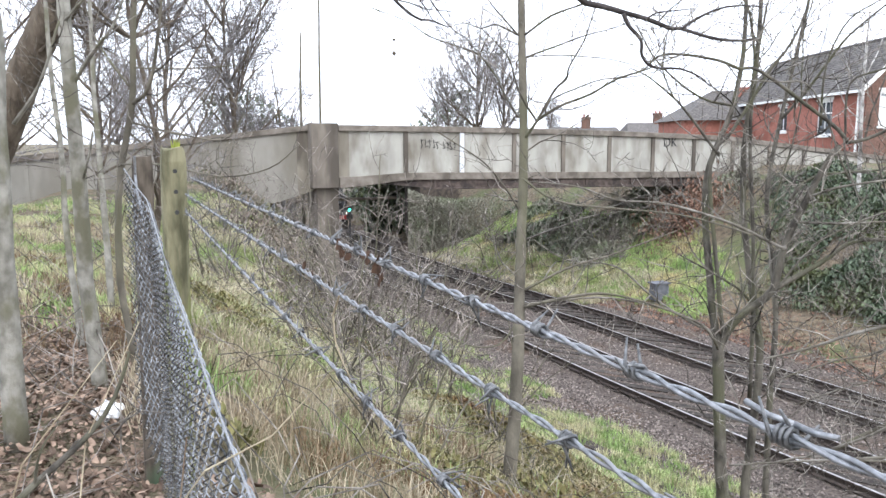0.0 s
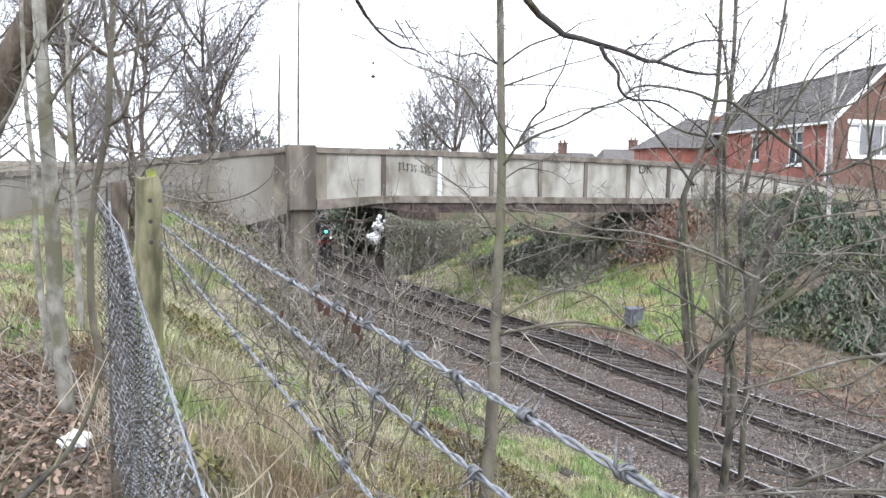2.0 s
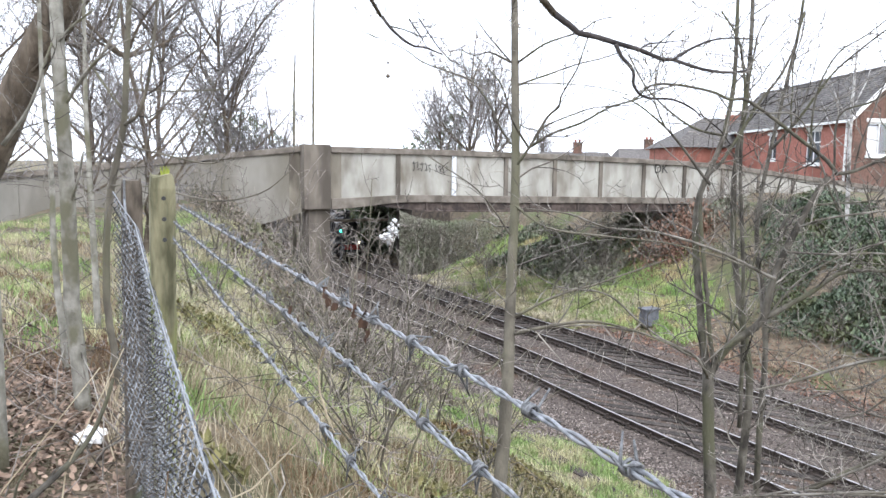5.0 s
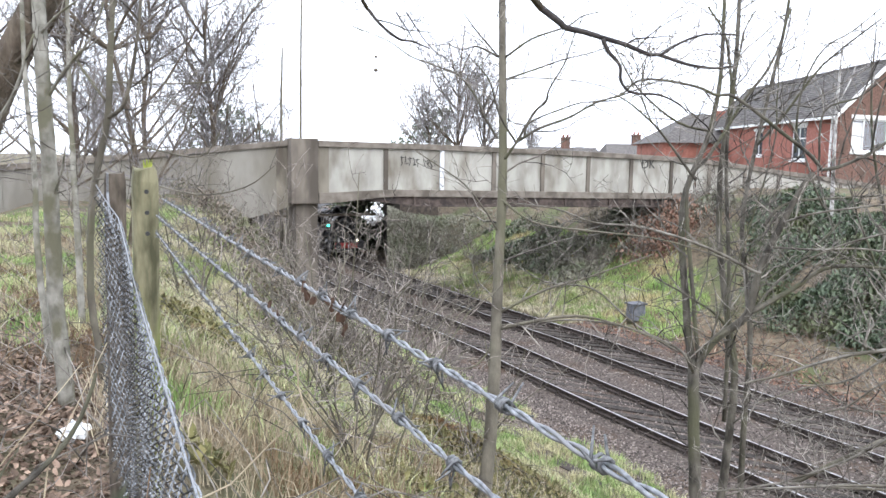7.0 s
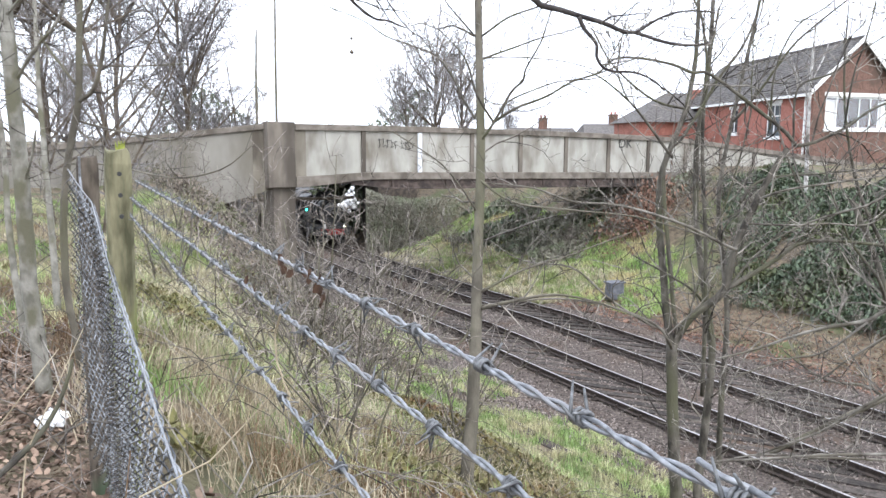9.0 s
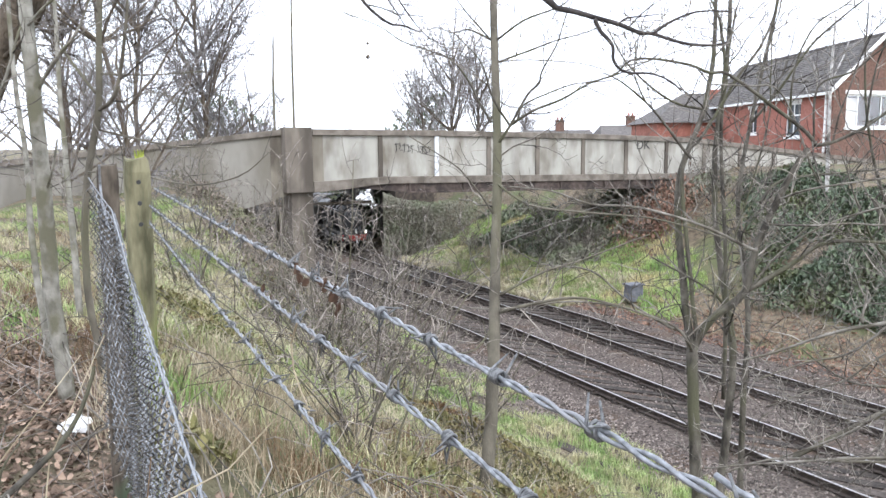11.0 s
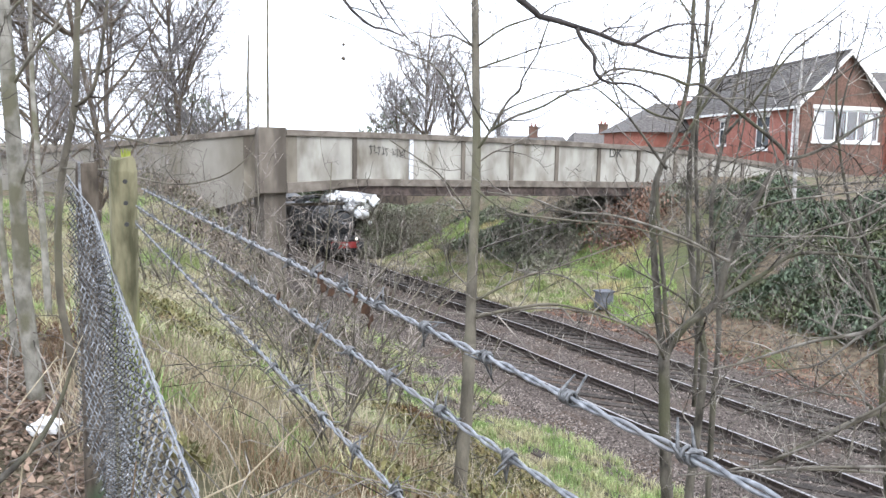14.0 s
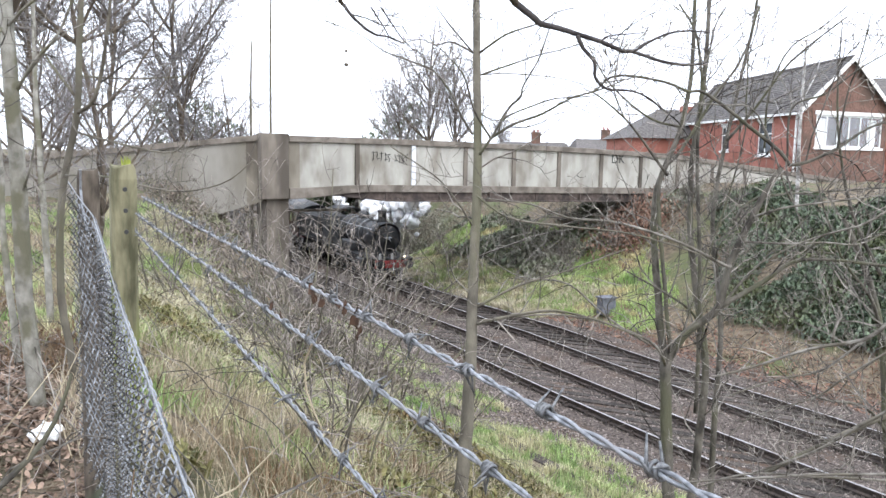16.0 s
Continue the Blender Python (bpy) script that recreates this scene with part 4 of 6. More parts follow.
tree_from("thorn_tree", "multi-stemmed bare tree with low forks on the bank", "bank trees", "bark_thorn",
          [(2.96, 7.4, 1.7), (2.94, 7.44, 2.42), (2.90, 7.55, 3.25), (2.88, 7.65, 4.09)],
          [([(2.89, 7.62, 3.86), (2.91, 7.65, 4.12), (3.08, 7.63, 4.40), (3.39, 7.59, 4.69), (3.46, 7.54, 5.15), (3.64, 7.49, 5.65), (3.89, 7.44, 6.16)], 0.05, 0.03),
           ([(2.89, 7.62, 3.86), (2.87, 7.66, 4.12), (2.83, 7.76, 4.56), (2.78, 7.92, 5.39), (2.82, 7.99, 5.94), (3.06, 8.05, 6.58), (3.17, 8.13, 7.21), (3.21, 8.26, 8.30)], 0.05, 0.018),
           ([(3.3, 7.62, 1.6), (3.28, 7.72, 2.40), (3.38, 7.82, 3.27), (3.43, 7.91, 4.02), (3.31, 8.09, 5.00), (3.29, 8.28, 6.12), (3.44, 8.41, 7.19), (3.53, 8.67, 8.54)], 0.055, 0.02),
           ([(3.63, 7.9, 1.5), (3.63, 8.00, 2.40), (3.68, 8.14, 3.55), (3.77, 8.34, 4.43), (3.70, 8.58, 5.46), (3.90, 8.79, 6.45), (4.24, 9.03, 7.74), (4.36, 9.14, 8.68)], 0.04, 0.015),
           ([(3.06, 8.05, 6.58), (2.69, 7.99, 6.66), (2.21, 7.86, 6.99), (1.92, 7.72, 7.36)], 0.016, 0.005),
           ([(3.39, 7.59, 4.69), (3.81, 7.50, 4.98), (4.16, 7.41, 5.23), (4.89, 7.15, 5.21), (5.22, 7.03, 5.18)], 0.03, 0.01),
           ([(3.43, 7.91, 4.02), (3.23, 7.79, 4.55), (2.81, 7.55, 4.84), (2.31, 7.31, 5.11)], 0.02, 0.006),
           ([(3.90, 8.79, 6.45), (4.10, 8.61, 6.78), (4.45, 8.46, 7.35), (4.90, 8.18, 7.81)], 0.02, 0.008),
           ([(3.49, 7.55, 5.62), (3.79, 7.71, 5.84), (4.50, 7.77, 5.91), (5.47, 7.82, 5.98)], 0.018, 0.008),
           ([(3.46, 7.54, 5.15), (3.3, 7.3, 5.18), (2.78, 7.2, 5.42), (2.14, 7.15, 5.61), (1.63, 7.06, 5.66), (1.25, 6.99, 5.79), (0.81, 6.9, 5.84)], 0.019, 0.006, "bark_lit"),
           ([(1.55, 7.00, 6.77), (1.83, 7.04, 6.85), (1.99, 7.09, 6.98), (2.22, 7.13, 7.00), (2.57, 7.18, 6.95), (2.78, 7.22, 6.88), (2.97, 7.27, 6.88), (3.26, 7.32, 6.71), (3.58, 7.36, 6.50), (3.85, 7.41, 6.32), (3.98, 7.45, 6.19)], 0.008, 0.022, "bark_thorn"),
           ([(3.97, 7.44, 6.19), (4.15, 7.41, 6.23), (4.42, 7.37, 6.37), (4.67, 7.33, 6.56), (4.93, 7.30, 6.66)], 0.02, 0.01, "bark_thorn"),
           ([(2.92, 7.62, 4.21), (2.84, 7.75, 5.04), (2.80, 7.90, 5.99), (3.02, 7.95, 6.30), (3.23, 8.00, 6.63), (3.45, 8.05, 6.96), (3.64, 8.10, 7.21), (3.78, 8.15, 7.46), (3.91, 8.20, 7.89)], 0.024, 0.01, "bark_thorn"),
           ([(3.29, 7.75, 3.48), (3.29, 7.85, 4.84), (3.25, 8.00, 6.06), (3.26, 8.06, 6.66), (3.29, 8.12, 7.03), (3.27, 8.18, 7.36), (3.22, 8.24, 7.64), (3.06, 8.30, 7.91)], 0.024, 0.01, "bark_thorn"),
           ([(3.28, 8.10, 6.96), (3.36, 8.17, 7.27), (3.44, 8.23, 7.64), (3.59, 8.30, 7.90)], 0.014, 0.006, "bark_thorn"),
           ([(3.77, 7.60, 6.36), (3.74, 7.54, 6.70), (3.75, 7.48, 7.04), (3.89, 7.42, 7.36), (4.13, 7.36, 7.52), (4.36, 7.30, 7.74)], 0.012, 0.005, "bark_thorn"),
           ([(3.05, 7.65, 4.39), (3.35, 7.70, 5.41), (3.63, 7.80, 6.36), (3.66, 7.82, 6.95), (3.66, 7.85, 7.24), (3.74, 7.88, 7.59), (3.78, 7.90, 7.83)], 0.01, 0.005, "bark_thorn"),
           ([(4.37, 7.30, 6.37), (4.42, 7.28, 6.92), (4.46, 7.25, 7.11), (4.52, 7.22, 7.40), (4.54, 7.20, 7.64)], 0.011, 0.005, "bark_thorn"),
           ([(3.95, 7.45, 6.23), (3.98, 7.50, 6.76), (4.25, 7.37, 6.90), (4.45, 7.23, 7.11), (4.73, 7.10, 7.31)], 0.012, 0.006, "bark_thorn"),
           ([(2.85, 7.80, 6.06), (2.49, 7.70, 6.46), (2.28, 7.60, 6.65), (2.01, 7.50, 6.83), (1.81, 7.40, 6.90)], 0.016, 0.005, "bark_thorn"),
           ([(2.27, 7.50, 6.62), (2.13, 7.42, 6.88), (2.14, 7.44, 7.10), (2.20, 7.46, 7.37), (2.31, 7.48, 7.57), (2.47, 7.50, 7.71)], 0.008, 0.004, "bark_thorn"),
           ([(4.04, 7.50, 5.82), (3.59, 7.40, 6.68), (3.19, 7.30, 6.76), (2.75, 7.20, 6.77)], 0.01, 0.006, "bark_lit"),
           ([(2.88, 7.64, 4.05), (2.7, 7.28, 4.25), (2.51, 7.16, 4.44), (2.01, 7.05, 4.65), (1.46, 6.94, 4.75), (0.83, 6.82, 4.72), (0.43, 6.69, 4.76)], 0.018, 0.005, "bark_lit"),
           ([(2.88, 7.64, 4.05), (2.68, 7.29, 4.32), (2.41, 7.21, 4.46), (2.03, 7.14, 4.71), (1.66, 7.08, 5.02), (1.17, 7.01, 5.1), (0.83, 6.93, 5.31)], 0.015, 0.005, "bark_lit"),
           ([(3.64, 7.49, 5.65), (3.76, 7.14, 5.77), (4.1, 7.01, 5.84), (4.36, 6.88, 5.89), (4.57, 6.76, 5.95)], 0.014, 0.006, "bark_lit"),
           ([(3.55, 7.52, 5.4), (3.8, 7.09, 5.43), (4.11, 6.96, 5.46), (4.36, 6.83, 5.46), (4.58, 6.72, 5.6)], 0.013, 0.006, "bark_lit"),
           ([(2.88, 7.65, 4.09), (3.05, 7.56, 4.42), (3.41, 7.65, 4.64), (3.72, 7.75, 4.96), (4.21, 7.85, 5.4), (4.49, 7.94, 5.64)], 0.017, 0.009)],
          12, (0.36, 1.15, 3), (0.068, 0.058), min_r=0.004, sub=0.9, thick=0.012)

tree_from("thorn_tree", "bare twiggy tree leaning over the bank near the line", "bank trees", "bark_thorn",
          [(5.7, 7.5, 0.9), (5.5, 7.7, 3.0), (5.35, 7.9, 4.6), (5.0, 8.1, 5.6)],
          [([(5.4, 7.8, 4.2), (5.0, 7.5, 4.8), (4.5, 7.3, 5.3), (4.1, 7.2, 6.1)], 0.024, 0.006),
           ([(5.35, 7.9, 5.0), (4.9, 7.8, 5.7), (4.6, 7.7, 6.6), (4.5, 7.6, 7.6)], 0.024, 0.006),
           ([(5.5, 7.7, 3.2), (4.9, 7.3, 3.7), (4.2, 7.0, 3.9), (3.6, 6.8, 4.3)], 0.022, 0.005),
                      ([(5.45, 7.75, 3.6), (5.9, 7.2, 4.2), (6.3, 6.8, 5.0)], 0.02, 0.006)],
          19, (0.26, 1.2, 3), (0.06, 0.025), min_r=0.004, sub=0.9, thick=0.012)

# Low branches take the lit bark, so their brightness is painted.
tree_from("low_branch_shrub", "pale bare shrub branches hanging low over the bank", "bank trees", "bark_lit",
          [(3.9, 3.6, 2.9), (3.7, 3.9, 4.6), (3.24, 4.35, 5.30), (2.99, 4.54, 5.11), (2.77, 4.74, 5.00), (2.46, 4.94, 4.81), (2.23, 5.05, 4.71)],
          [
           ([(3.19, 4.40, 4.71), (2.90, 4.50, 4.50), (2.71, 4.60, 4.34), (2.48, 4.70, 4.15)], 0.021, 0.015, "bark"),
           ([(3.31, 4.50, 4.17), (2.78, 4.58, 4.17), (2.44, 4.65, 4.17), (2.24, 4.72, 4.11), (2.07, 4.80, 4.01)], 0.01, 0.005),
           ([(3.37, 4.70, 5.05), (3.08, 4.83, 4.78), (2.96, 4.95, 4.60), (2.75, 5.08, 4.47), (2.53, 5.20, 4.32)], 0.009, 0.004),
           ([(3.07, 5.00, 4.98), (3.07, 5.00, 5.08), (3.11, 5.00, 5.16), (3.06, 5.00, 5.25)], 0.009, 0.005),
           ([(2.99, 4.54, 5.11), (2.81, 4.72, 4.85), (2.60, 4.83, 4.76), (2.30, 4.93, 4.61)], 0.009, 0.004),
           ([(3.5, 3.75, 4.9), (3.10, 4.10, 4.88), (2.90, 4.29, 4.66), (2.67, 4.47, 4.39), (2.37, 4.67, 4.16)], 0.015, 0.006),
           ([(3.7, 3.7, 4.4), (2.96, 3.86, 4.49), (2.58, 4.08, 4.41), (2.18, 4.29, 4.30), (1.80, 4.50, 4.18)], 0.012, 0.005),
           ([(2.83, 4.65, 5.08), (2.86, 4.66, 5.19), (2.88, 4.67, 5.30)], 0.008, 0.004),
           ([(3.7, 3.9, 4.6), (3.94, 5.38, 5.85), (3.56, 5.59, 5.74), (3.24, 5.80, 5.59), (2.97, 5.99, 5.37)], 0.014, 0.005)],
          13, (0.13, 0.6, 3), (0.02, 0.006), min_r=0.0019)

tree_from("overhanging_oak", "dark oak with bare limbs reaching over the fence", "bank trees", "bark_dark",
          [(-2.6, -3.4, 4.4), (-2.5, -3.2, 6.5), (-2.3, -2.6, 9.0), (-1.6, -0.5, 10.4), (-0.9, 2.6, 11.2)],
          [([(-1.6, -0.5, 10.4), (-0.9, 2.6, 9.6), (-0.2, 4.6, 8.3), (0.85, 5.60, 7.32)], 0.045, 0.026),
           ([(-0.9, 2.6, 9.6), (-0.95, 5.0, 8.3), (-0.43, 6.00, 7.36)], 0.03, 0.014),
           ([(0.85, 5.60, 7.32), (0.99, 5.63, 7.23), (1.04, 5.66, 7.20), (1.17, 5.69, 7.18), (1.33, 5.72, 7.14), (1.51, 5.75, 7.10), (1.69, 5.78, 7.04), (1.78, 5.81, 7.04), (2.02, 5.84, 6.98), (2.22, 5.87, 6.96), (2.41, 5.90, 6.98)], 0.026, 0.009, "oak_limb"),
           ([(1.31, 5.65, 7.12), (1.36, 5.67, 7.04), (1.46, 5.69, 6.94), (1.48, 5.71, 6.83), (1.58, 5.74, 6.75), (1.79, 5.76, 6.74), (1.95, 5.78, 6.68), (2.03, 5.80, 6.61)], 0.017, 0.005, "oak_limb"),
           ([(1.78, 5.80, 7.04), (1.93, 5.85, 7.13), (2.10, 5.90, 7.20), (2.28, 5.95, 7.23), (2.48, 6.00, 7.23)], 0.012, 0.005, "oak_limb"),
           ([(1.49, 5.70, 7.09), (1.55, 5.67, 7.13), (1.68, 5.63, 7.14), (1.80, 5.60, 7.15)], 0.008, 0.003, "oak_limb"),
           ([(-0.43, 6.00, 7.36), (-0.34, 6.00, 7.26), (-0.19, 6.00, 7.15), (-0.08, 6.00, 7.13), (0.05, 6.00, 7.08)], 0.014, 0.006, "oak_limb"),
           ([(-0.21, 6.00, 7.35), (-0.12, 6.00, 7.22), (-0.07, 6.00, 7.13)], 0.007, 0.004, "oak_limb"),
           ([(-0.13, 6.00, 7.35), (-0.06, 5.97, 7.24), (0.04, 5.95, 7.10), (0.11, 5.93, 7.03), (0.18, 5.90, 6.99)], 0.007, 0.003, "oak_limb")],
          14, (0.22, 0.8, 3), (0.3, 0.06), min_r=0.0028, sub=0.8)

tree_from("birch", "young pale-barked tree with dark knots beside the fence", "path trees", "bark_pale",
          [(-2.31, 4.9, 4.5), (-2.35, 4.87, 5.31), (-2.33, 4.82, 6.10), (-2.34, 4.81, 6.84), (-2.39, 4.90, 7.51), (-2.45, 5.0, 9.0)],
          [([(-2.33, 4.83, 6.54), (-2.14, 4.68, 6.73), (-1.96, 4.59, 6.88), (-1.83, 4.51, 7.09)], 0.012, 0.005),
           ([(-2.34, 4.85, 5.92), (-2.21, 4.71, 6.10), (-2.13, 4.63, 6.27)], 0.01, 0.005),
           ([(-2.38, 4.82, 6.91), (-2.21, 4.73, 7.03), (-2.03, 4.62, 7.11)], 0.012, 0.005)],
          15, (0.2, 0.6, 3), (0.055, 0.035))

tree_from("birch", "pale grey-barked tree trunk rising from the leaf litter", "path trees", "bark_pale",
          [(-2.26, 3.79, 4.57), (-2.25, 3.80, 5.62), (-2.25, 3.85, 6.48), (-2.28, 3.93, 7.22), (-2.38, 4.11, 7.94)], [([(-2.24, 3.98, 6.3), (-2.05, 3.9, 6.5), (-1.9, 3.85, 6.8)], 0.012, 0.005)], 18, (0.25, 0.6, 2), (0.062, 0.045))

tree_from("birch", "thin forked grey tree with long low twigs beside the fence", "path trees", "bark",
          [(-2.25, 5.4, 4.5), (-2.29, 5.35, 4.74), (-2.33, 5.34, 5.39), (-2.27, 5.31, 5.98), (-2.18, 5.36, 6.47), (-2.17, 5.42, 6.93), (-2.14, 5.50, 7.62), (-2.1, 5.6, 9.0)],
          [([(-2.18, 5.35, 6.34), (-1.79, 5.11, 6.26), (-1.40, 4.87, 6.22), (-1.25, 4.78, 6.38)], 0.008, 0.004),
           ([(-2.17, 5.39, 6.72), (-1.79, 5.26, 6.70), (-1.38, 5.14, 6.71)], 0.007, 0.004),
           ([(-2.27, 5.32, 6.05), (-1.70, 4.57, 6.07), (-1.19, 4.03, 6.02), (-0.88, 3.81, 6.07), (-0.70, 3.71, 6.19)], 0.006, 0.003),
           ([(-2.18, 5.36, 6.47), (-2.01, 5.26, 6.58), (-1.90, 5.20, 6.98), (-1.83, 5.15, 7.39)], 0.016, 0.008),
           ([(-2.20, 5.38, 6.59), (-2.41, 5.52, 6.82), (-2.57, 5.66, 7.03)], 0.01, 0.005)],
          16, (0.2, 0.6, 3), (0.028, 0.018))

tree_from("oak", "thick dark leaning oak trunk behind the young trees", "path trees", "bark_dark",
          [(-6.9, 9.6, 3.7), (-6.0, 9.5, 5.3), (-5.3, 9.25, 6.43), (-4.88, 9.12, 7.17), (-4.48, 8.98, 7.74), (-4.09, 8.86, 8.35), (-3.89, 8.84, 9.09), (-3.6, 8.9, 11.0)],
          [([(-4.88, 9.12, 7.17), (-4.15, 8.56, 7.48), (-3.71, 8.20, 7.84), (-3.17, 7.95, 8.25)], 0.03, 0.012)],
          17, (0.3, 0.9, 3), (0.22, 0.16))

for k, (pts, r) in enumerate((([(-3.0, 6.1, 4.4), (-3.12, 6.20, 5.39), (-3.16, 6.28, 6.06), (-3.27, 6.40, 6.95), (-3.3, 6.5, 8.6)], 0.03), ([(-3.2, 7.1, 4.3), (-3.27, 7.23, 5.51), (-3.33, 7.33, 6.24), (-3.39, 7.46, 7.29), (-3.4, 7.6, 9.0)], 0.035))):
    tree_from("sapling", "thin grey sapling in the rough grass beside the path", "path trees", "bark_pale", pts, [], 40 + k, (0.2, 0.7, 3), (r, 0.014), min_r=0.002)
for k, (x, y, z1) in enumerate(((-5.06, 31.4, 13.2), (-6.0, 32.2, 10.8))):
    z0 = ground_z(x, y)
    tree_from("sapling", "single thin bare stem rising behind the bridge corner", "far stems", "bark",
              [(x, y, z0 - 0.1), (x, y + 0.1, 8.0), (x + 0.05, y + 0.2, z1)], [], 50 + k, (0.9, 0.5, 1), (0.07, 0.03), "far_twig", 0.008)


tree_from("birch", "slim pale birch in front of the brick house", "far stems", "bark_birch",
          [(16.61, 30.0, ground_z(16.61, 30.0) - 0.1), (16.50, 30.00, 6.81), (16.47, 30.00, 8.40), (16.48, 30.00, 9.97), (16.51, 30.00, 11.30)],
          [([(16.48, 30.00, 7.95), (15.74, 29.80, 9.04), (15.22, 29.60, 9.90)], 0.03, 0.012),
           ([(16.47, 30.00, 8.63), (17.09, 30.20, 9.78), (17.31, 30.30, 10.59)], 0.03, 0.012),
           ([(16.51, 30.00, 7.04), (15.84, 30.00, 7.60), (15.19, 30.00, 9.05)], 0.028, 0.01)],
          61, (0.5, 1.3, 2), (0.085, 0.03), "pale_spray", 0.009)


def build_pole():
    """Thin pole with two small fittings, far behind the bridge."""
    x, y, z0, z1, z2 = -3.81, 62.0, ground_z(-3.81, 62.0), 14.52, 13.47
    pole = thing("lamp_pole", "thin grey pole with two small dark fittings", "pole", at=(x, y, z0 - 0.1))
    g = Geo()
    g.tube([(0, 0, 0), (0, 0, 6), (-0.1, 0, z1 - z0)], [0.05, 0.035, 0.02], 8)
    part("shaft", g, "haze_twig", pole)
    for z, k in ((z1, 0.14), (z2, 0.2)):
        g = Geo()
        g.tube([(-0.1, 0, z - z0 - k), (-0.1, 0, z - z0 - k * 0.3), (-0.1, 0, z - z0 + k * 0.5)], [k * 0.5, k, k * 0.35], 10)
        part("fitting", g, "bark_dark", pole, "small dark fitting")


build_pole()


# ---- woodland of bare trees ----
def wood_tree(seed, height, spread, label, group, stems=4, min_r=0.007, depth=3, dens=1.0, r=0.12, rise=(0.35, 1.3), spray="far_twig"):
    rng = random.Random(seed)
    t = thing("bare_tree", label, "tree", group)
    g, tg = Geo(), Geo()
    top = Vector((rng.gauss(0, 0.3), rng.gauss(0, 0.3), height))
    trunk = [(0, 0, -0.3), (rng.gauss(0, 0.1), rng.gauss(0, 0.1), height * 0.25), (rng.gauss(0, 0.2), rng.gauss(0, 0.2), height * 0.6), tuple(top)]
    path, rads = limb(g, trunk, r, r * 0.15, 8, 0.04)
    part("trunk", g, "bark_dark", t, "", True)
    twigs(tg, path, rads, rng, 0.45 / dens, spread * 0.5, depth - 1, 0.5, 0.3, 3, min_r)
    for i in range(stems * 2):
        f = rng.uniform(0.12, 0.7)
        o = path[int(f * (len(path) - 1))]
        a = rng.uniform(0, 6.283)
        ln = spread * rng.uniform(0.6, 1.1) * (1.1 - f * 0.5)
        pts = [o]
        v = Vector((math.cos(a), math.sin(a), rng.uniform(*rise))).normalized()
        for k in range(4):
            v = (v + Vector((rng.gauss(0, 0.15), rng.gauss(0, 0.15), 0.12))).normalized()
            pts.append(pts[-1] + v * ln / 4)
        g = Geo()
        p2, r2 = limb(g, pts, r * 0.45, min_r * 1.3, 5, 0.04)
        part("limb", g, "bark_dark", t, "", True)
        twigs(tg, p2, r2, rng, 0.3 / dens, spread * 0.36, depth, 0.45, 0.12, 3, min_r)
    tagged(part("twig_spray", tg, spray, t, "dense bare winter twigs"), kind="stuff")
    return t


def plant(proto, spots):
    for i, (x, y, k, a) in enumerate(spots):
        m = Matrix.LocRotScale((x, y, ground_z(x, y)), Euler((0, 0, a)), (k, k, k))
        if i == 0:
            proto.matrix_basis = m
        else:
            ob = copy_thing(proto, Matrix.LocRotScale((x, y, ground_z(x, y)), Euler((0, 0, a)), None))
            ob.scale = (k, k, k)


wa = wood_tree(101, 8.8, 4.0, "bare winter tree with many upright limbs near the wall", "woodland", 7, 0.0065, 3, 0.6, 0.085)
plant(wa, [(-6.6, 17.0, 1.0, 0.3), (-9.6, 21.0, 1.05, 2.0), (-12.2, 17.5, 1.1, 4.0), (-8.4, 13.2, 0.85, 5.2), (-14.5, 23.0, 1.1, 1.0)])
wb = wood_tree(102, 10.0, 5.0, "tall bare winter tree behind the concrete wall", "woodland", 10, 0.0095, 3, 0.66, 0.11, (0.7, 2.2))
plant(wb, [(-9.4, 34.0, 1.3, 0.0), (-8.2, 38.0, 1.0, 3.3), (-7.9, 35.5, 0.75, 5.0), (-12.0, 33.5, 1.25, 2.2), (-15.5, 34.0, 1.2, 5.6), (-10.5, 38.0, 1.2, 2.9), (-6.4, 40.0, 0.6, 1.9)])
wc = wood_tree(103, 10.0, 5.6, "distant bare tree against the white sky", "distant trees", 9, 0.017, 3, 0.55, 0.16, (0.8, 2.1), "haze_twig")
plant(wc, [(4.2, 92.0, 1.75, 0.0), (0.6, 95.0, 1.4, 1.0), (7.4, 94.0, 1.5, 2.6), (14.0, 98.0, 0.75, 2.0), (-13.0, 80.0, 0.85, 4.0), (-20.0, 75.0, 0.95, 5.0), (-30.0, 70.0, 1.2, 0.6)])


# ---- bare shrubs along the cutting ----
def shrub(seed, height, label, stems=14, mat_name="twig", min_r=0.0045, every=0.26, depth=3):
    rng = random.Random(seed)
    t = thing("bare_shrub", label, "shrub", "shrubs on the banks")
    tg = Geo()
    for i in range(stems):
        a, lean = rng.uniform(0, 6.283), rng.uniform(0.2, 0.9)
        v = Vector((math.cos(a) * lean, math.sin(a) * lean, 1)).normalized()
        pts = [Vector((rng.gauss(0, 0.15), rng.gauss(0, 0.15), -0.1))]
        ln = height * rng.uniform(0.6, 1.15)
        for k in range(5):
            v = (v + Vector((rng.gauss(0, 0.16), rng.gauss(0, 0.16), rng.gauss(-0.02, 0.1)))).normalized()
            pts.append(pts[-1] + v * ln / 5)
        r = [0.013 - 0.0016 * k for k in range(6)]
        g = Geo()
        g.tube(pts, r, 5)
        part("stem", g, "bark", t, "", True)
        twigs(tg, pts, r, rng, every, height * 0.34, depth, 0.3, 0.2, 3, min_r)
    tagged(part("twig_spray", tg, mat_name, t, "tangle of thin bare twigs"), kind="stuff")
    return t


def bank(y, u):
    return offset(y, u)


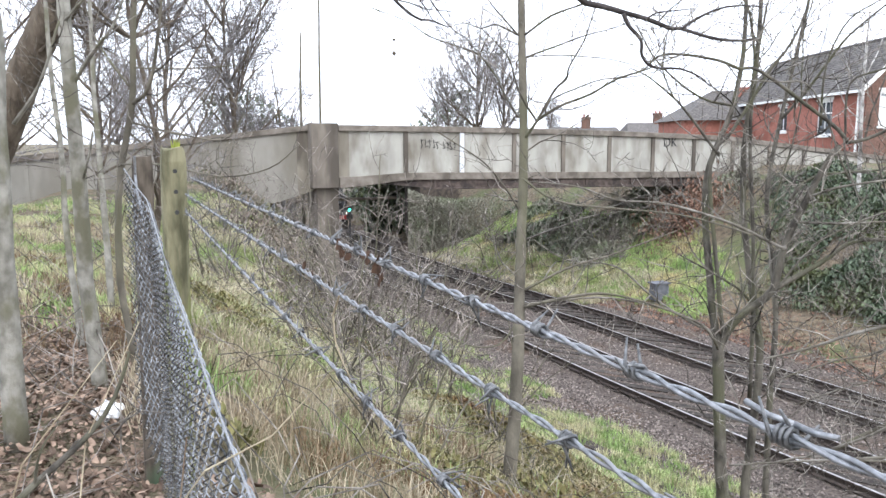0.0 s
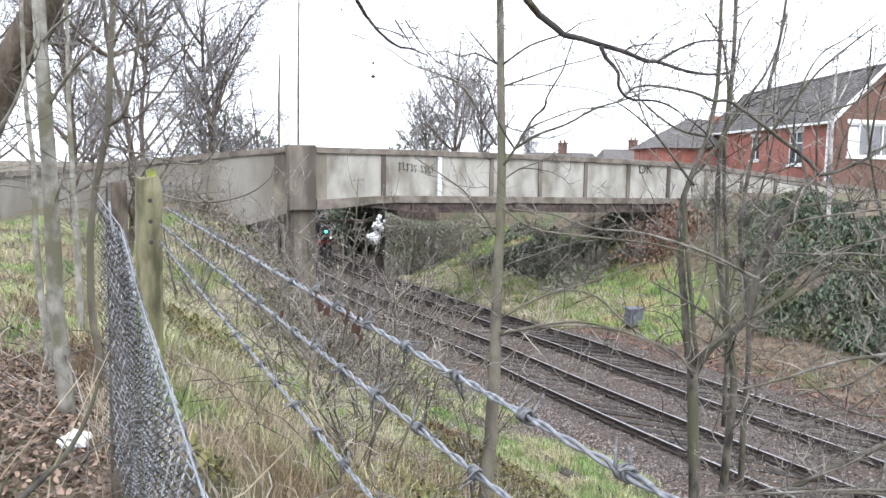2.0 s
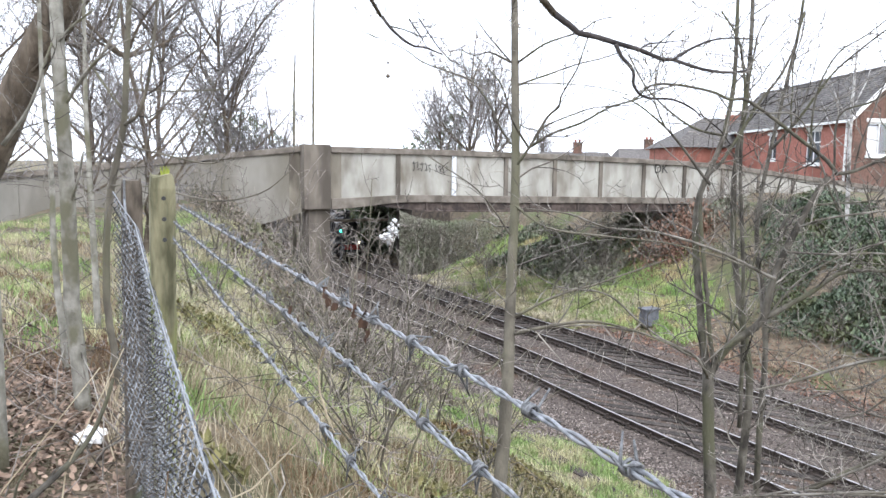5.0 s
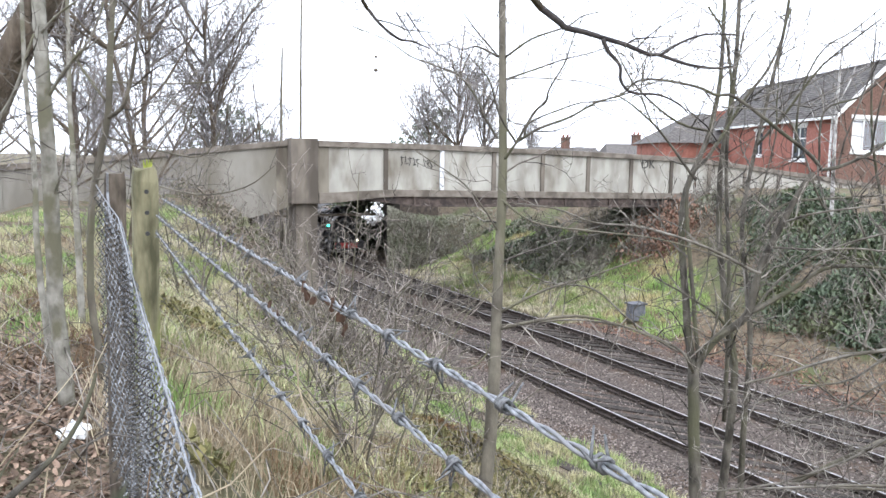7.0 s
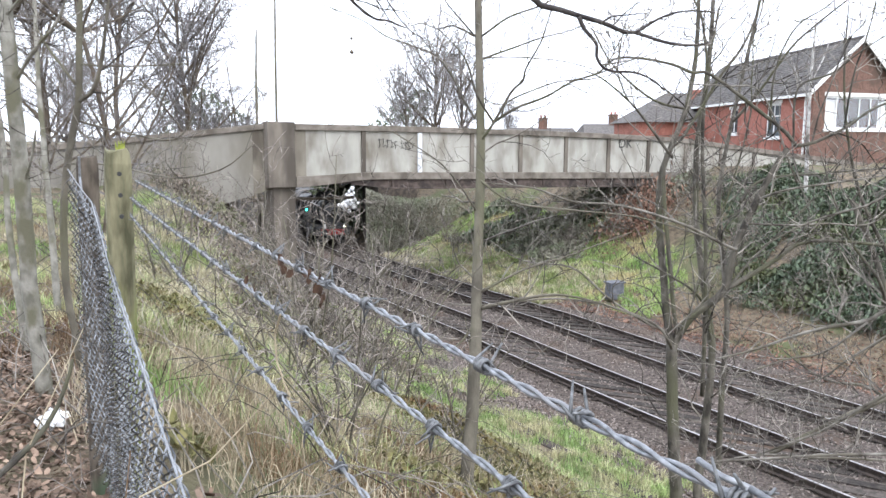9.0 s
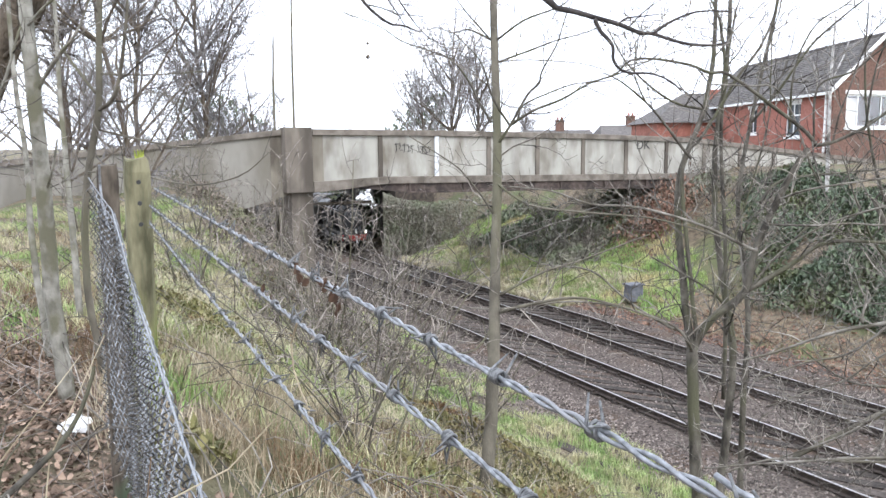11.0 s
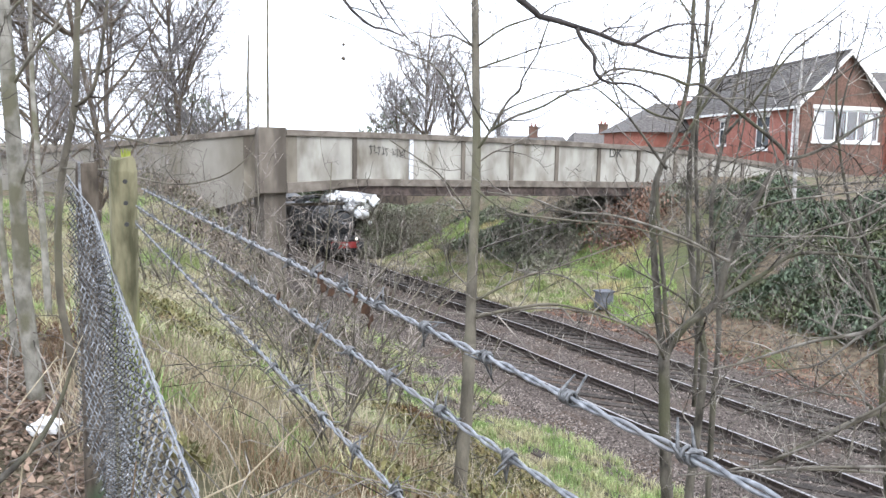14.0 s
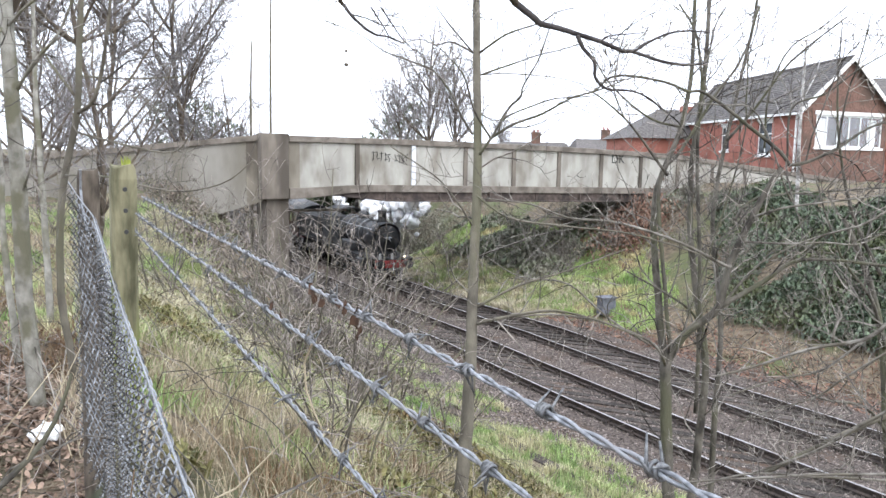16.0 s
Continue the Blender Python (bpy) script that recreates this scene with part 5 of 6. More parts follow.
sa = shrub(201, 2.2, "tangled leafless shrub on the cutting side", 9, "scrub_lit", 0.005, 0.42, 3)
spots = []
rng_s = random.Random(77)
for y, u, k in ((11.5, -11.2, 0.85), (13.2, -10.2, 1.1), (13.0, -8.9, 0.9), (15.5, -8.4, 0.9), (16.0, -9.4, 1.2), (18.5, -10.8, 1.1), (20.5, -8.4, 1.0), (23.0, -9.8, 1.1), (25.5, -7.0, 0.8), (27.0, -9.4, 1.0), (29.0, -7.2, 0.8), (29.5, -10.5, 1.0), (22.0, -12.4, 0.9)):
    x0, y0 = bank(y, u)
    spots.append((x0, y0, k, rng_s.uniform(0, 6.28)))
spots += [(-0.9, 16.4, 1.15, 2.4), (-0.2, 18.6, 1.2, 4.9)]
plant(sa, spots)
sc = shrub(203, 2.9, "dark leafless bush with crooked twigs below the fence", 8, "scrub_lit", 0.0034, 0.4, 3)
plant(sc, [(-1.35, 8.9, 1.0, 0.4), (-0.2, 10.4, 1.0, 2.7), (-1.2, 12.6, 1.0, 4.4), (-2.6, 13.8, 0.8, 1.4)])
sb = shrub(202, 2.0, "grey leafless shrub above the far side of the line", 9, "scrub_lit", 0.0066)
spots = []
for y, u, k in ((31.5, 9.6, 0.5), (28.0, 14.5, 1.2), (25.5, 14.0, 1.1), (30.0, 15.5, 1.2), (39.5, 11.5, 1.2), (36.0, 9.2, 0.5), (38.5, 9.9, 0.7), (33.5, 10.5, 0.8), (30.5, 11.6, 1.0), (41.0, 8.0, 1.0), (44.0, 8.5, 1.2), (27.5, 12.4, 0.9), (24.5, 11.8, 0.9), (21.5, 11.2, 0.9), (36.0, 12.5, 1.1), (33.0, 13.5, 1.1), (18.5, 10.6, 0.8), (47.5, 8.0, 1.2), (50.5, 7.5, 1.2), (23.4, 9.2, 0.55), (21.6, 8.7, 0.5), (19.6, 9.3, 0.6), (17.4, 8.8, 0.5), (16.0, 9.6, 0.6)):
    x0, y0 = bank(y, u)
    spots.append((x0, y0, k, rng_s.uniform(0, 6.28)))
plant(sb, spots)


# ---- ground cover ----
def stuff(name, verts, faces, material, label, category):
    g = Geo()
    g.v, g.f = verts, faces
    ob = part(name, g, material)
    return tagged(ob, label, category, kind="stuff")


def blades(name, material, label, category, sampler, count, length, width, seed, lean=0.6, clump=4):
    """Bent three-point blades in clumps."""
    rng = random.Random(seed)
    v, f = [], []
    while len(v) < count * 5:
        spot = sampler(rng)
        if spot is None:
            continue
        cx, cy, k = spot
        for _ in range(clump):
            x, y = cx + rng.gauss(0, 0.06), cy + rng.gauss(0, 0.06)
            z = ground_z(x, y) - 0.02
            a = rng.uniform(0, 6.283)
            ln = length * k * rng.uniform(0.4, 1.2)
            w = width * rng.uniform(0.6, 1.3)
            lx, ly = math.cos(a) * lean * rng.uniform(0.1, 1.3), math.sin(a) * lean * rng.uniform(0.1, 1.3)
            b = rng.uniform(0, 6.283)
            wx, wy = math.cos(b) * w, math.sin(b) * w
            i = len(v)
            v += [(x - wx, y - wy, z), (x + wx, y + wy, z), (x + lx * ln * 0.35 - wx * 0.8, y + ly * ln * 0.35 - wy * 0.8, z + ln * 0.6), (x + lx * ln * 0.35 + wx * 0.8, y + ly * ln * 0.35 + wy * 0.8, z + ln * 0.6), (x + lx * ln, y + ly * ln, z + ln * (0.95 - 0.3 * abs(lx)))]
            f += [(i, i + 1, i + 3, i + 2), (i + 2, i + 3, i + 4)]
    return stuff(name, v, f, material, label, category)


def leaves(name, material, label, category, sampler, count, size, seed, lift=0.03, flat=0.5, curled=False):
    """Small folded leaves lying or standing about; curled ones have an uneven outline."""
    rng = random.Random(seed)
    v, f = [], []
    while len(v) < count * 4:
        spot = sampler(rng)
        if spot is None:
            continue
        x, y, h = spot
        z = ground_z(x, y) + h + rng.uniform(0, lift)
        s = size * rng.uniform(0.6, 1.4)
        a = rng.uniform(0, 6.283)
        d = Vector((math.cos(a), math.sin(a), rng.gauss(0, flat)))
        e = Vector((-math.sin(a), math.cos(a), rng.gauss(0, flat)))
        c = Vector((x, y, z))
        i = len(v)
        if curled:
            n = rng.randint(6, 8)
            droop = rng.uniform(-0.5, 0.9)
            v.append(tuple(c))
            for k in range(n):
                b, q = 6.283 * k / n, rng.uniform(0.55, 1.15)
                u, w = math.cos(b) * q, math.sin(b) * q * 0.62
                v.append(tuple(c + (d * u + e * w) * s + Vector((0, 0, s * (droop * w * w + 0.35 * droop * u * u + rng.gauss(0, 0.1))))))
            f += [(i, i + 1 + k, i + 1 + (k + 1) % n) for k in range(n)]
            continue
        v += [tuple(c - d * s), tuple(c + e * s * 0.6), tuple(c + d * s), tuple(c - e * s * 0.6 + Vector((0, 0, s * 0.25)))]
        f += [(i, i + 1, i + 2), (i, i + 2, i + 3)]
    return stuff(name, v, f, material, label, category)


def patch(x, y, s, seed):
    return noise.noise((x * s, y * s, seed))


def s_dry(r):
    y, u = r.uniform(-2, 18) if r.random() < 0.8 else r.uniform(12, 30), r.uniform(-14.4, -7.6)
    x, y = offset(y, u)
    return (x, y, 1.0) if y > -2.0 and fence_side(x, y) > -0.1 and patch(x, y, 0.5, 4) > -0.12 + 0.03 * max(0, y - 8) else None


def s_dry_left(r):
    x, y = r.uniform(-8, -1.2), r.uniform(5, 26)
    return (x, y, 0.7) if fence_side(x, y) < 0.6 and patch(x, y, 0.6, 9) > -0.05 and y > 5.5 + 2 * r.random() else None


def s_green(r):
    y, u = r.uniform(3, 30), r.uniform(-10.6, -2.35)
    x, y = offset(y, u)
    return (x, y, 0.8) if patch(x, y, 0.5, 4) < 0.3 and not (y > 17 and u < -6.0) else None


def s_green_left(r):
    x, y = r.uniform(-11, -0.6), r.uniform(4.5, 27)
    return (x, y, 0.8) if fence_side(x, y) < 0.6 and patch(x, y, 0.6, 9) < 0.12 and y > 4.8 + 3.2 * r.random() + 2 * patch(x, y, 0.8, 3) else None


def s_green_right(r):
    y, u = r.uniform(23.5, 47), r.uniform(6.5, 12.5)
    x, y = offset(y, u)
    return (x, y, 1.0) if patch(x, y, 0.3, 2) < 0.3 and x < 1.2 + 0.33 * y + 1.5 * patch(x, y, 0.5, 8) else None


blades("dry_grass", "dry", "long straw-coloured dead grass on the bank", "grass", s_dry, 42000, 0.34, 0.0032, 301, 0.8, 6)
blades("dry_grass", "dry", "pale dead grass beside the path", "grass", s_dry_left, 16000, 0.33, 0.005, 302, 0.7, 5)
blades("green_grass", "grass", "green grass at the foot of the bank", "grass", s_green, 105000, 0.27, 0.0075, 303, 0.7, 6)
blades("green_grass", "grass", "green grass between the young trees", "grass", s_green_left, 34000, 0.24, 0.006, 304, 0.7, 6)
def s_green_bank(r):
    y, u = r.uniform(3.5, 27), r.uniform(-14.4, -8.6)
    x, y = offset(y, u)
    d = patch(x, y, 0.5, 4) - (0.5 if y > 9 else 0.0)
    if y < 5.5:
        return None
    return (x, y, 1.0) if fence_side(x, y) > 0.05 and (d < -0.02 or patch(x, y, 1.1, 14) > 0.2) else None


blades("green_grass", "grass", "patchy green grass among the dead stalks of the bank", "grass", s_green_bank, 48000, 0.27, 0.0055, 306, 0.8, 6)
def s_dry_far(r):
    y, u = r.uniform(8, 27), r.uniform(6.4, 11.5)
    x, y = offset(y, u)
    return (x, y, 0.9) if patch(x, y, 0.4, 17) > -0.15 else None


blades("dry_grass", "dry", "straggling brown dead stalks beyond the far track", "grass", s_dry_far, 2600, 0.36, 0.008, 307, 0.9, 6)
blades("green_grass", "grass_far", "rough yellow-green grass beyond the far track", "grass", s_green_right, 40000, 0.3, 0.012, 305, 0.8, 6)


def s_leaf_left(r):
    x, y = r.uniform(-5.5, -0.2), 0.3 + 8.2 * r.random() ** 1.1
    if r.random() < 0.15:
        x, y = r.uniform(-5.5, 2.0), r.uniform(-4.5, 0.6)
    return (x, y, 0.0) if fence_side(x, y) < -0.05 else None


def s_leaf_bank(r):
    y, u = r.uniform(0.6, 10), r.uniform(-14.4, -9)
    x, y = offset(y, u)
    return (x, y, 0.0)


def s_leaf_far(r):
    y, u = r.uniform(11, 34), 5.6 + abs(r.gauss(0, 1.6))
    x, y = offset(y, u)
    return (x, y, 0.0)


leaves("fallen_leaves", "leaf", "brown fallen leaves beneath the young trees", "leaves", s_leaf_left, 104000, 0.022, 311, 0.04, 0.45, True)
leaves("fallen_leaves", "leaf", "brown leaves caught in the bank grass", "leaves", s_leaf_bank, 22000, 0.03, 312, 0.12, 0.8, True)
leaves("fallen_leaves", "bracken", "reddish fallen leaves beside the far track", "leaves", s_leaf_far, 14000, 0.04, 313)


def s_bramble(r):
    y, u = 1.6 + 22 * r.random() ** 1.4, r.uniform(-13.8, -7.2)
    x, y = offset(y, u)
    d = patch(x, y, 0.45, 12)
    if y > 11 and r.random() < 0.8:
        return None
    return (x, y, max(0.05, 0.5 * d) * r.random() ** 0.7 + 0.05) if d > 0.02 and y > 3.0 and fence_side(x, y) > 0.3 else None


def s_ivy(r):
    y, u = r.uniform(8, 38), r.uniform(8.7, 17)
    x, y = offset(y, u)
    d = patch(x, y, 0.35, 21) + 0.3 + (0.2 if u > 12.5 else 0)
    edge = x - (1.0 + 0.4 * y)
    return (x, y, (0.1 + max(0.0, d) * (1.7 if u < 13 else 1.0)) * r.random() ** 0.6 * min(1.0, edge / 3.0)) if d > 0.05 and edge + 3 * patch(x, y, 0.5, 5) > r.uniform(0, 3) and edge > 0 else None


def s_ivy_bridge(r):
    y, u = r.uniform(34, 47), r.uniform(8.8, 12.5)
    x, y = offset(y, u)
    d = patch(x, y, 0.4, 31) + 0.1
    return (x, y, (0.1 + max(0.0, d) * 1.2) * r.random() ** 0.6) if d > 0.1 else None


def s_far_line(r):
    """Dark growth either side of the line past the second bridge."""
    if r.random() < 0.5:
        return (r.uniform(-34, 4), r.uniform(106, 112), 9 * r.random())
    y = r.uniform(61, 105)
    x = t1(y) - 3.2 - abs(r.gauss(0, 1.2)) if r.random() < 0.6 else t1(y) + 6.6 + abs(r.gauss(0, 1.2))
    return (x, y, 5.0 * r.random())


def s_abutment(r):
    x = -2.3 + abs(r.gauss(0, 3.0))
    return (x, 50.3 - abs(r.gauss(0, 0.6)) + 0.15 * x, 4.2 * r.random() ** 0.8 * max(0.1, 1 - (x + 2.3) / 11))


def s_far_green(r):
    x, y = r.uniform(-8, 0), r.uniform(62.5, 67)
    return (x, y, 5.0 * r.random()) if x > t1(y) + 5.4 else None


def s_straw(r):
    x, y = r.uniform(-7.0, 0.5), r.uniform(7.5, 22)
    f = fence_side(x, y)
    return (x, y, 1.0) if 0.1 < f < 3.4 and patch(x, y, 0.5, 27) > -0.18 else None


def s_bracken(r):
    x, y = r.gauss(11.4, 0.9), r.gauss(35.2, 0.9)
    return (x, y, 1.7 * r.random())


def s_grey_ivy(r):
    """Grey-green tangle tumbling down the far bank above the grass."""
    x, y = r.uniform(6.5, 15.0), r.uniform(34.5, 42)
    d = patch(x, y, 0.45, 41)
    return (x, y, (0.15 + 1.1 * max(0.0, d + 0.2)) * r.random() ** 0.6) if d > -0.25 and y > 36.2 + patch(x, y, 0.6, 2) - 0.05 * x else None


def s_straw_far(r):
    y, u = r.uniform(28, 46), 4.95 + 4.2 * r.random()
    x, y = offset(y, u)
    return (x, y, 1.0) if patch(x, y, 0.35, 51) > -0.3 - 0.05 * (9 - u) else None


blades("dry_grass", "straw", "pale straw-coloured verge beyond the far track", "grass", s_straw_far, 28000, 0.34, 0.016, 309, 0.9, 6)
blades("dry_grass", "straw", "bleached straw-yellow grass down the bank behind the post", "grass", s_straw, 26000, 0.34, 0.0065, 308, 0.9, 6)
leaves("bracken", "bracken", "reddish-brown dead bracken on the far bank", "bracken", s_bracken, 3000, 0.06, 328, 0.1, 1.0)
leaves("grey_thicket", "creeper", "grey-green creeper tumbling over the far bank", "creeper", s_grey_ivy, 12000, 0.07, 329, 0.1, 1.0)
def s_wing_bank(r):
    y, u = r.uniform(18, 32), r.uniform(-11.5, -4.6)
    x, y = offset(y, u)
    return (x, y, 0.6 * r.random() * max(0.1, patch(x, y, 0.5, 33) + 0.5)) if patch(x, y, 0.5, 33) > -0.35 and fence_side(x, y) > 3.0 else None


leaves("undergrowth", "deadwood", "brown dead undergrowth on the slope below the wall", "undergrowth", s_wing_bank, 12000, 0.045, 330, 0.1, 1.0)
leaves("brambles", "bramble", "straggling bramble leaves on the bank", "brambles", s_bramble, 34000, 0.027, 321, 0.1, 0.9)
leaves("ivy_thicket", "ivy", "dark green ivy and bramble thicket on the far bank", "ivy", s_ivy, 80000, 0.06, 322, 0.1, 1.0)
leaves("ivy_thicket", "ivy", "dark ivy beneath and behind the bridge", "ivy", s_ivy_bridge, 2500, 0.1, 323, 0.1, 1.0)
leaves("undergrowth", "creeper", "grey-brown undergrowth on the bank beneath the bridge", "undergrowth", s_ivy_bridge, 7000, 0.08, 326, 0.1, 1.0)
leaves("creeper", "creeper", "brown-green creeper over the far abutment", "creeper", s_abutment, 30000, 0.036, 325, 0.1, 1.0)
leaves("far_hedge", "ivy", "dark evergreen growth beside the line far beyond", "hedge", s_far_line, 16000, 0.22, 327, 0.1, 1.0)
leaves("far_hedge", "ivy", "dark green undergrowth past the second bridge", "hedge", s_far_green, 14000, 0.16, 324, 0.1, 1.0)


def build_bramble_stems():
    rng = random.Random(61)
    g = Geo()
    for _ in range(700):
        y, u = rng.uniform(1.6, 22), rng.uniform(-13.9, -7.0)
        x, y = offset(y, u)
        if y < 1.2:
            continue
        a = rng.uniform(0, 6.283)
        ln = rng.uniform(0.5, 1.6)
        pts = []
        for k in range(6):
            t = k / 5
            px_, py_ = x + math.cos(a) * ln * t + rng.gauss(0, 0.03), y + math.sin(a) * ln * t + rng.gauss(0, 0.03)
            pts.append((px_, py_, ground_z(px_, py_) + math.sin(math.pi * t) * ln * 0.35 + rng.uniform(0, 0.06)))
        g.tube(pts, [0.004, 0.004, 0.0035, 0.003, 0.0025, 0.0015], 4)
    ob = part("bramble_stems", g, "twig")
    tagged(ob, "arching bare bramble stems through the grass", "brambles", kind="stuff")


build_bramble_stems()


def build_litter_stems():
    """Dead stalks and runners lying about in the leaf litter."""
    rng = random.Random(62)
    g = Geo()
    while len(g.v) < 260 * 20:
        x, y = rng.uniform(-4.6, -0.5), rng.uniform(1.2, 8.0)
        if fence_side(x, y) > -0.12:
            continue
        a, ln, h = rng.uniform(0, 6.283), rng.uniform(0.2, 0.75), rng.uniform(0.02, 0.3)
        pts = []
        for k in range(5):
            t = k / 4
            qx, qy = x + math.cos(a) * ln * t + rng.gauss(0, 0.02), y + math.sin(a) * ln * t + rng.gauss(0, 0.02)
            if fence_side(qx, qy) > -0.05:
                qx, qy = x, y
            pts.append((qx, qy, ground_z(qx, qy) + 0.02 + h * t + rng.uniform(0, 0.03)))
        g.tube(pts, [0.003, 0.0028, 0.0024, 0.002, 0.0012], 4)
    tagged(part("dead_stalks", g, "scrub_lit"), "thin dead stalks lying in the leaf litter", "stalks", kind="stuff")


build_litter_stems()


def build_stones():
    rng = random.Random(71)
    v, f = [], []
    for k in range(36000):
        y = 9 + 26 * rng.random() ** 1.5
        u = rng.uniform(-3.1, 6.6)
        if k > 24000:
            y, u = rng.uniform(6, 24), rng.uniform(-3.5, -1.5)
        x, yy = offset(y, u)
        s = rng.uniform(0.018, 0.042)
        z = ground_z(x, yy) + s * 0.25
        i = len(v)
        q = [(rng.uniform(0.7, 1.3) * s) for _ in range(6)]
        v += [(x - q[0], yy, z), (x, yy - q[1], z), (x + q[2], yy, z), (x, yy + q[3], z), (x + rng.uniform(-s, s) * 0.5, yy, z + q[4] * 0.9), (x, yy, z - q[5])]
        f += [(i, i + 1, i + 4), (i + 1, i + 2, i + 4), (i + 2, i + 3, i + 4), (i + 3, i, i + 4)]
    stuff("ballast_stones", v, f, "stone", "loose grey-brown ballast stones round the sleepers", "ballast")


build_stones()


def build_equipment():
    x, y = 8.55, 29.2
    z = ground_z(x, y)
    box = thing("lineside_box", "blue-grey covered lineside box in the grass", "equipment box", at=(x, y, z))
    g = Geo()
    g.box((0, 0, 0.33), (0.66, 0.46, 0.66), 20, 0.94)
    bevelled("body", g, "dark_sheet", box, 0.04)
    g = Geo()
    g.box((0, 0, 0.69), (0.74, 0.54, 0.07), 20)
    bevelled("lid", g, "dark_sheet", box, 0.02)


build_equipment()


# ---- red brick house beyond the bridge ----
def build_house():
    c0 = Vector((23.6, 42.9, 0))
    e1 = Vector((0.0, 1.0, 0)).normalized()          # along the side wall
    e2 = Vector((0.955, 0.297, 0)).normalized()      # along the gable
    length, width, base, eave, ridge = 19.0, 7.2, 3.6, 9.25, 12.4
    house = thing("brick_house", "two-storey red brick house with brown tiled gable roof", "house")

    def at(a, b, z):
        p = c0 + e1 * a + e2 * b
        return (p.x, p.y, z)

    up = Vector((0, 0, 1))
    wg = Geo()
    # side wall with two openings, gable with wide bay opening
    def wall_with(g, origin, axis, normal, total, z0, z1, holes, thick=0.25):
        cuts = sorted({0.0, total, *[h[0] for h in holes], *[h[1] for h in holes]})
        for a, b in zip(cuts, cuts[1:]):
            hs = [h for h in holes if h[0] <= a and h[1] >= b]
            spans, z = [], z0
            for h in sorted(hs, key=lambda q: q[2]):
                spans.append((z, h[2]))
                z = h[3]
            spans.append((z, z1))
            for lo, hi in spans:
                if hi - lo > 0.01:
                    g.prism([(0, lo), (thick, lo), (thick, hi), (0, hi)], origin + axis * a, axis, up, normal, b - a)

    side_holes = [(3.3, 5.1, 6.6, 8.7), (9.3, 10.6, 6.9, 8.6)]
    wall_with(wg, c0, e1, e2, length, base, eave, side_holes)
    part("side_wall", wg, "brick", house, "red brick side wall")
    gg = Geo()
    gable_holes = [(1.2, 6.6, 7.1, 9.0)]
    wall_with(gg, c0, e2, e1, width, base, eave, gable_holes)
    part("gable_wall", gg, "brick_brown", house, "brown tile-hung gable wall")
    gg = Geo()
    gg.add([at(0, 0, eave), at(0, width, eave), at(0, width / 2, ridge - 0.1), at(0.25, 0, eave), at(0.25, width, eave), at(0.25, width / 2, ridge - 0.1)], [(0, 1, 2), (5, 4, 3), (0, 3, 4, 1), (1, 4, 5, 2), (2, 5, 3, 0)])
    part("gable_peak", gg, "brick_brown", house, "brown tile-hung gable peak")
    rg = Geo()
    wall_with(rg, c0 + e2 * (width - 0.25), e1, e2, length, base, eave, [])
    part("side_wall", rg, "brick", house)
    rg = Geo()
    wall_with(rg, c0 + e1 * (length - 0.25), e2, e1, width, base, ridge - 1.8, [])
    part("rear_wall", rg, "brick", house)
    # roof in overlapping tile courses
    rows = 22
    slab = Geo()
    for sgn in (0, 1):
        b0, b1 = (-0.35, width / 2) if sgn == 0 else (width + 0.35, width / 2)
        slab.add([at(-0.3, b0, eave - 0.16), at(length + 0.3, b0, eave - 0.16), at(length + 0.3, b1, ridge), at(-0.3, b1, ridge), at(-0.3, b0, eave - 0.3), at(length + 0.3, b0, eave - 0.3), at(length + 0.3, b1, ridge - 0.14), at(-0.3, b1, ridge - 0.14)], [(0, 1, 2, 3), (7, 6, 5, 4), (0, 4, 5, 1), (1, 5, 6, 2), (2, 6, 7, 3), (3, 7, 4, 0)])
    roof = part("roof", slab, "tile", house, "brown concrete tile roof")
    rng = random.Random(5)
    tile = Geo()
    for sgn in (0, 1):
        b0, b1 = (-0.4, width / 2) if sgn == 0 else (width + 0.4, width / 2)
        z0, z1 = eave - 0.18, ridge
        for i in range(rows):
            f0, f1 = i / rows, (i + 1.15) / rows
            n = 52
            for j in range(n):
                a0, a1 = -0.3 + (length + 0.6) * j / n, -0.3 + (length + 0.6) * (j + 0.97) / n
                ba, bb = b0 + (b1 - b0) * f0, b0 + (b1 - b0) * min(1.0, f1)
                za, zb = z0 + (z1 - z0) * f0 + 0.075 + rng.uniform(-0.008, 0.008), z0 + (z1 - z0) * min(1.0, f1) + 0.03
                tile.add([at(a0, ba, za), at(a1, ba, za), at(a1, bb, zb), at(a0, bb, zb), at(a0, ba, za - 0.05), at(a1, ba, za - 0.05)], [(0, 1, 2, 3), (0, 4, 5, 1)])
    t = part("roof_tiles", tile, "tile", roof)
    tagged(t, "rows of brown roof tiles", kind="stuff")
    g = Geo()
    g.tube([at(-0.32, width / 2, ridge + 0.02), at(length + 0.3, width / 2, ridge + 0.02)], 0.13, 8)
    part("ridge_tiles", g, "tile", roof)
    for b0 in (-0.42, width + 0.42):
        g = Geo()
        p, q = Vector(at(-0.34, b0, eave - 0.3)), Vector(at(-0.34, width / 2, ridge - 0.06))
        d = (q - p)
        g.prism([(0, -0.16), (0.05, -0.16), (0.05, 0.16), (0, 0.16)], p, d.normalized(), up, -e1, d.length)
        part("bargeboard", g, "white", roof, "white painted bargeboard")
    g = Geo()
    g.prism([(-0.42, eave - 0.32), (-0.36, eave - 0.32), (-0.36, eave - 0.16), (-0.42, eave - 0.16)], c0 - e1 * 0.3, e1, up, e2, length + 0.6)
    part("gutter", g, "white", roof, "white gutter board")

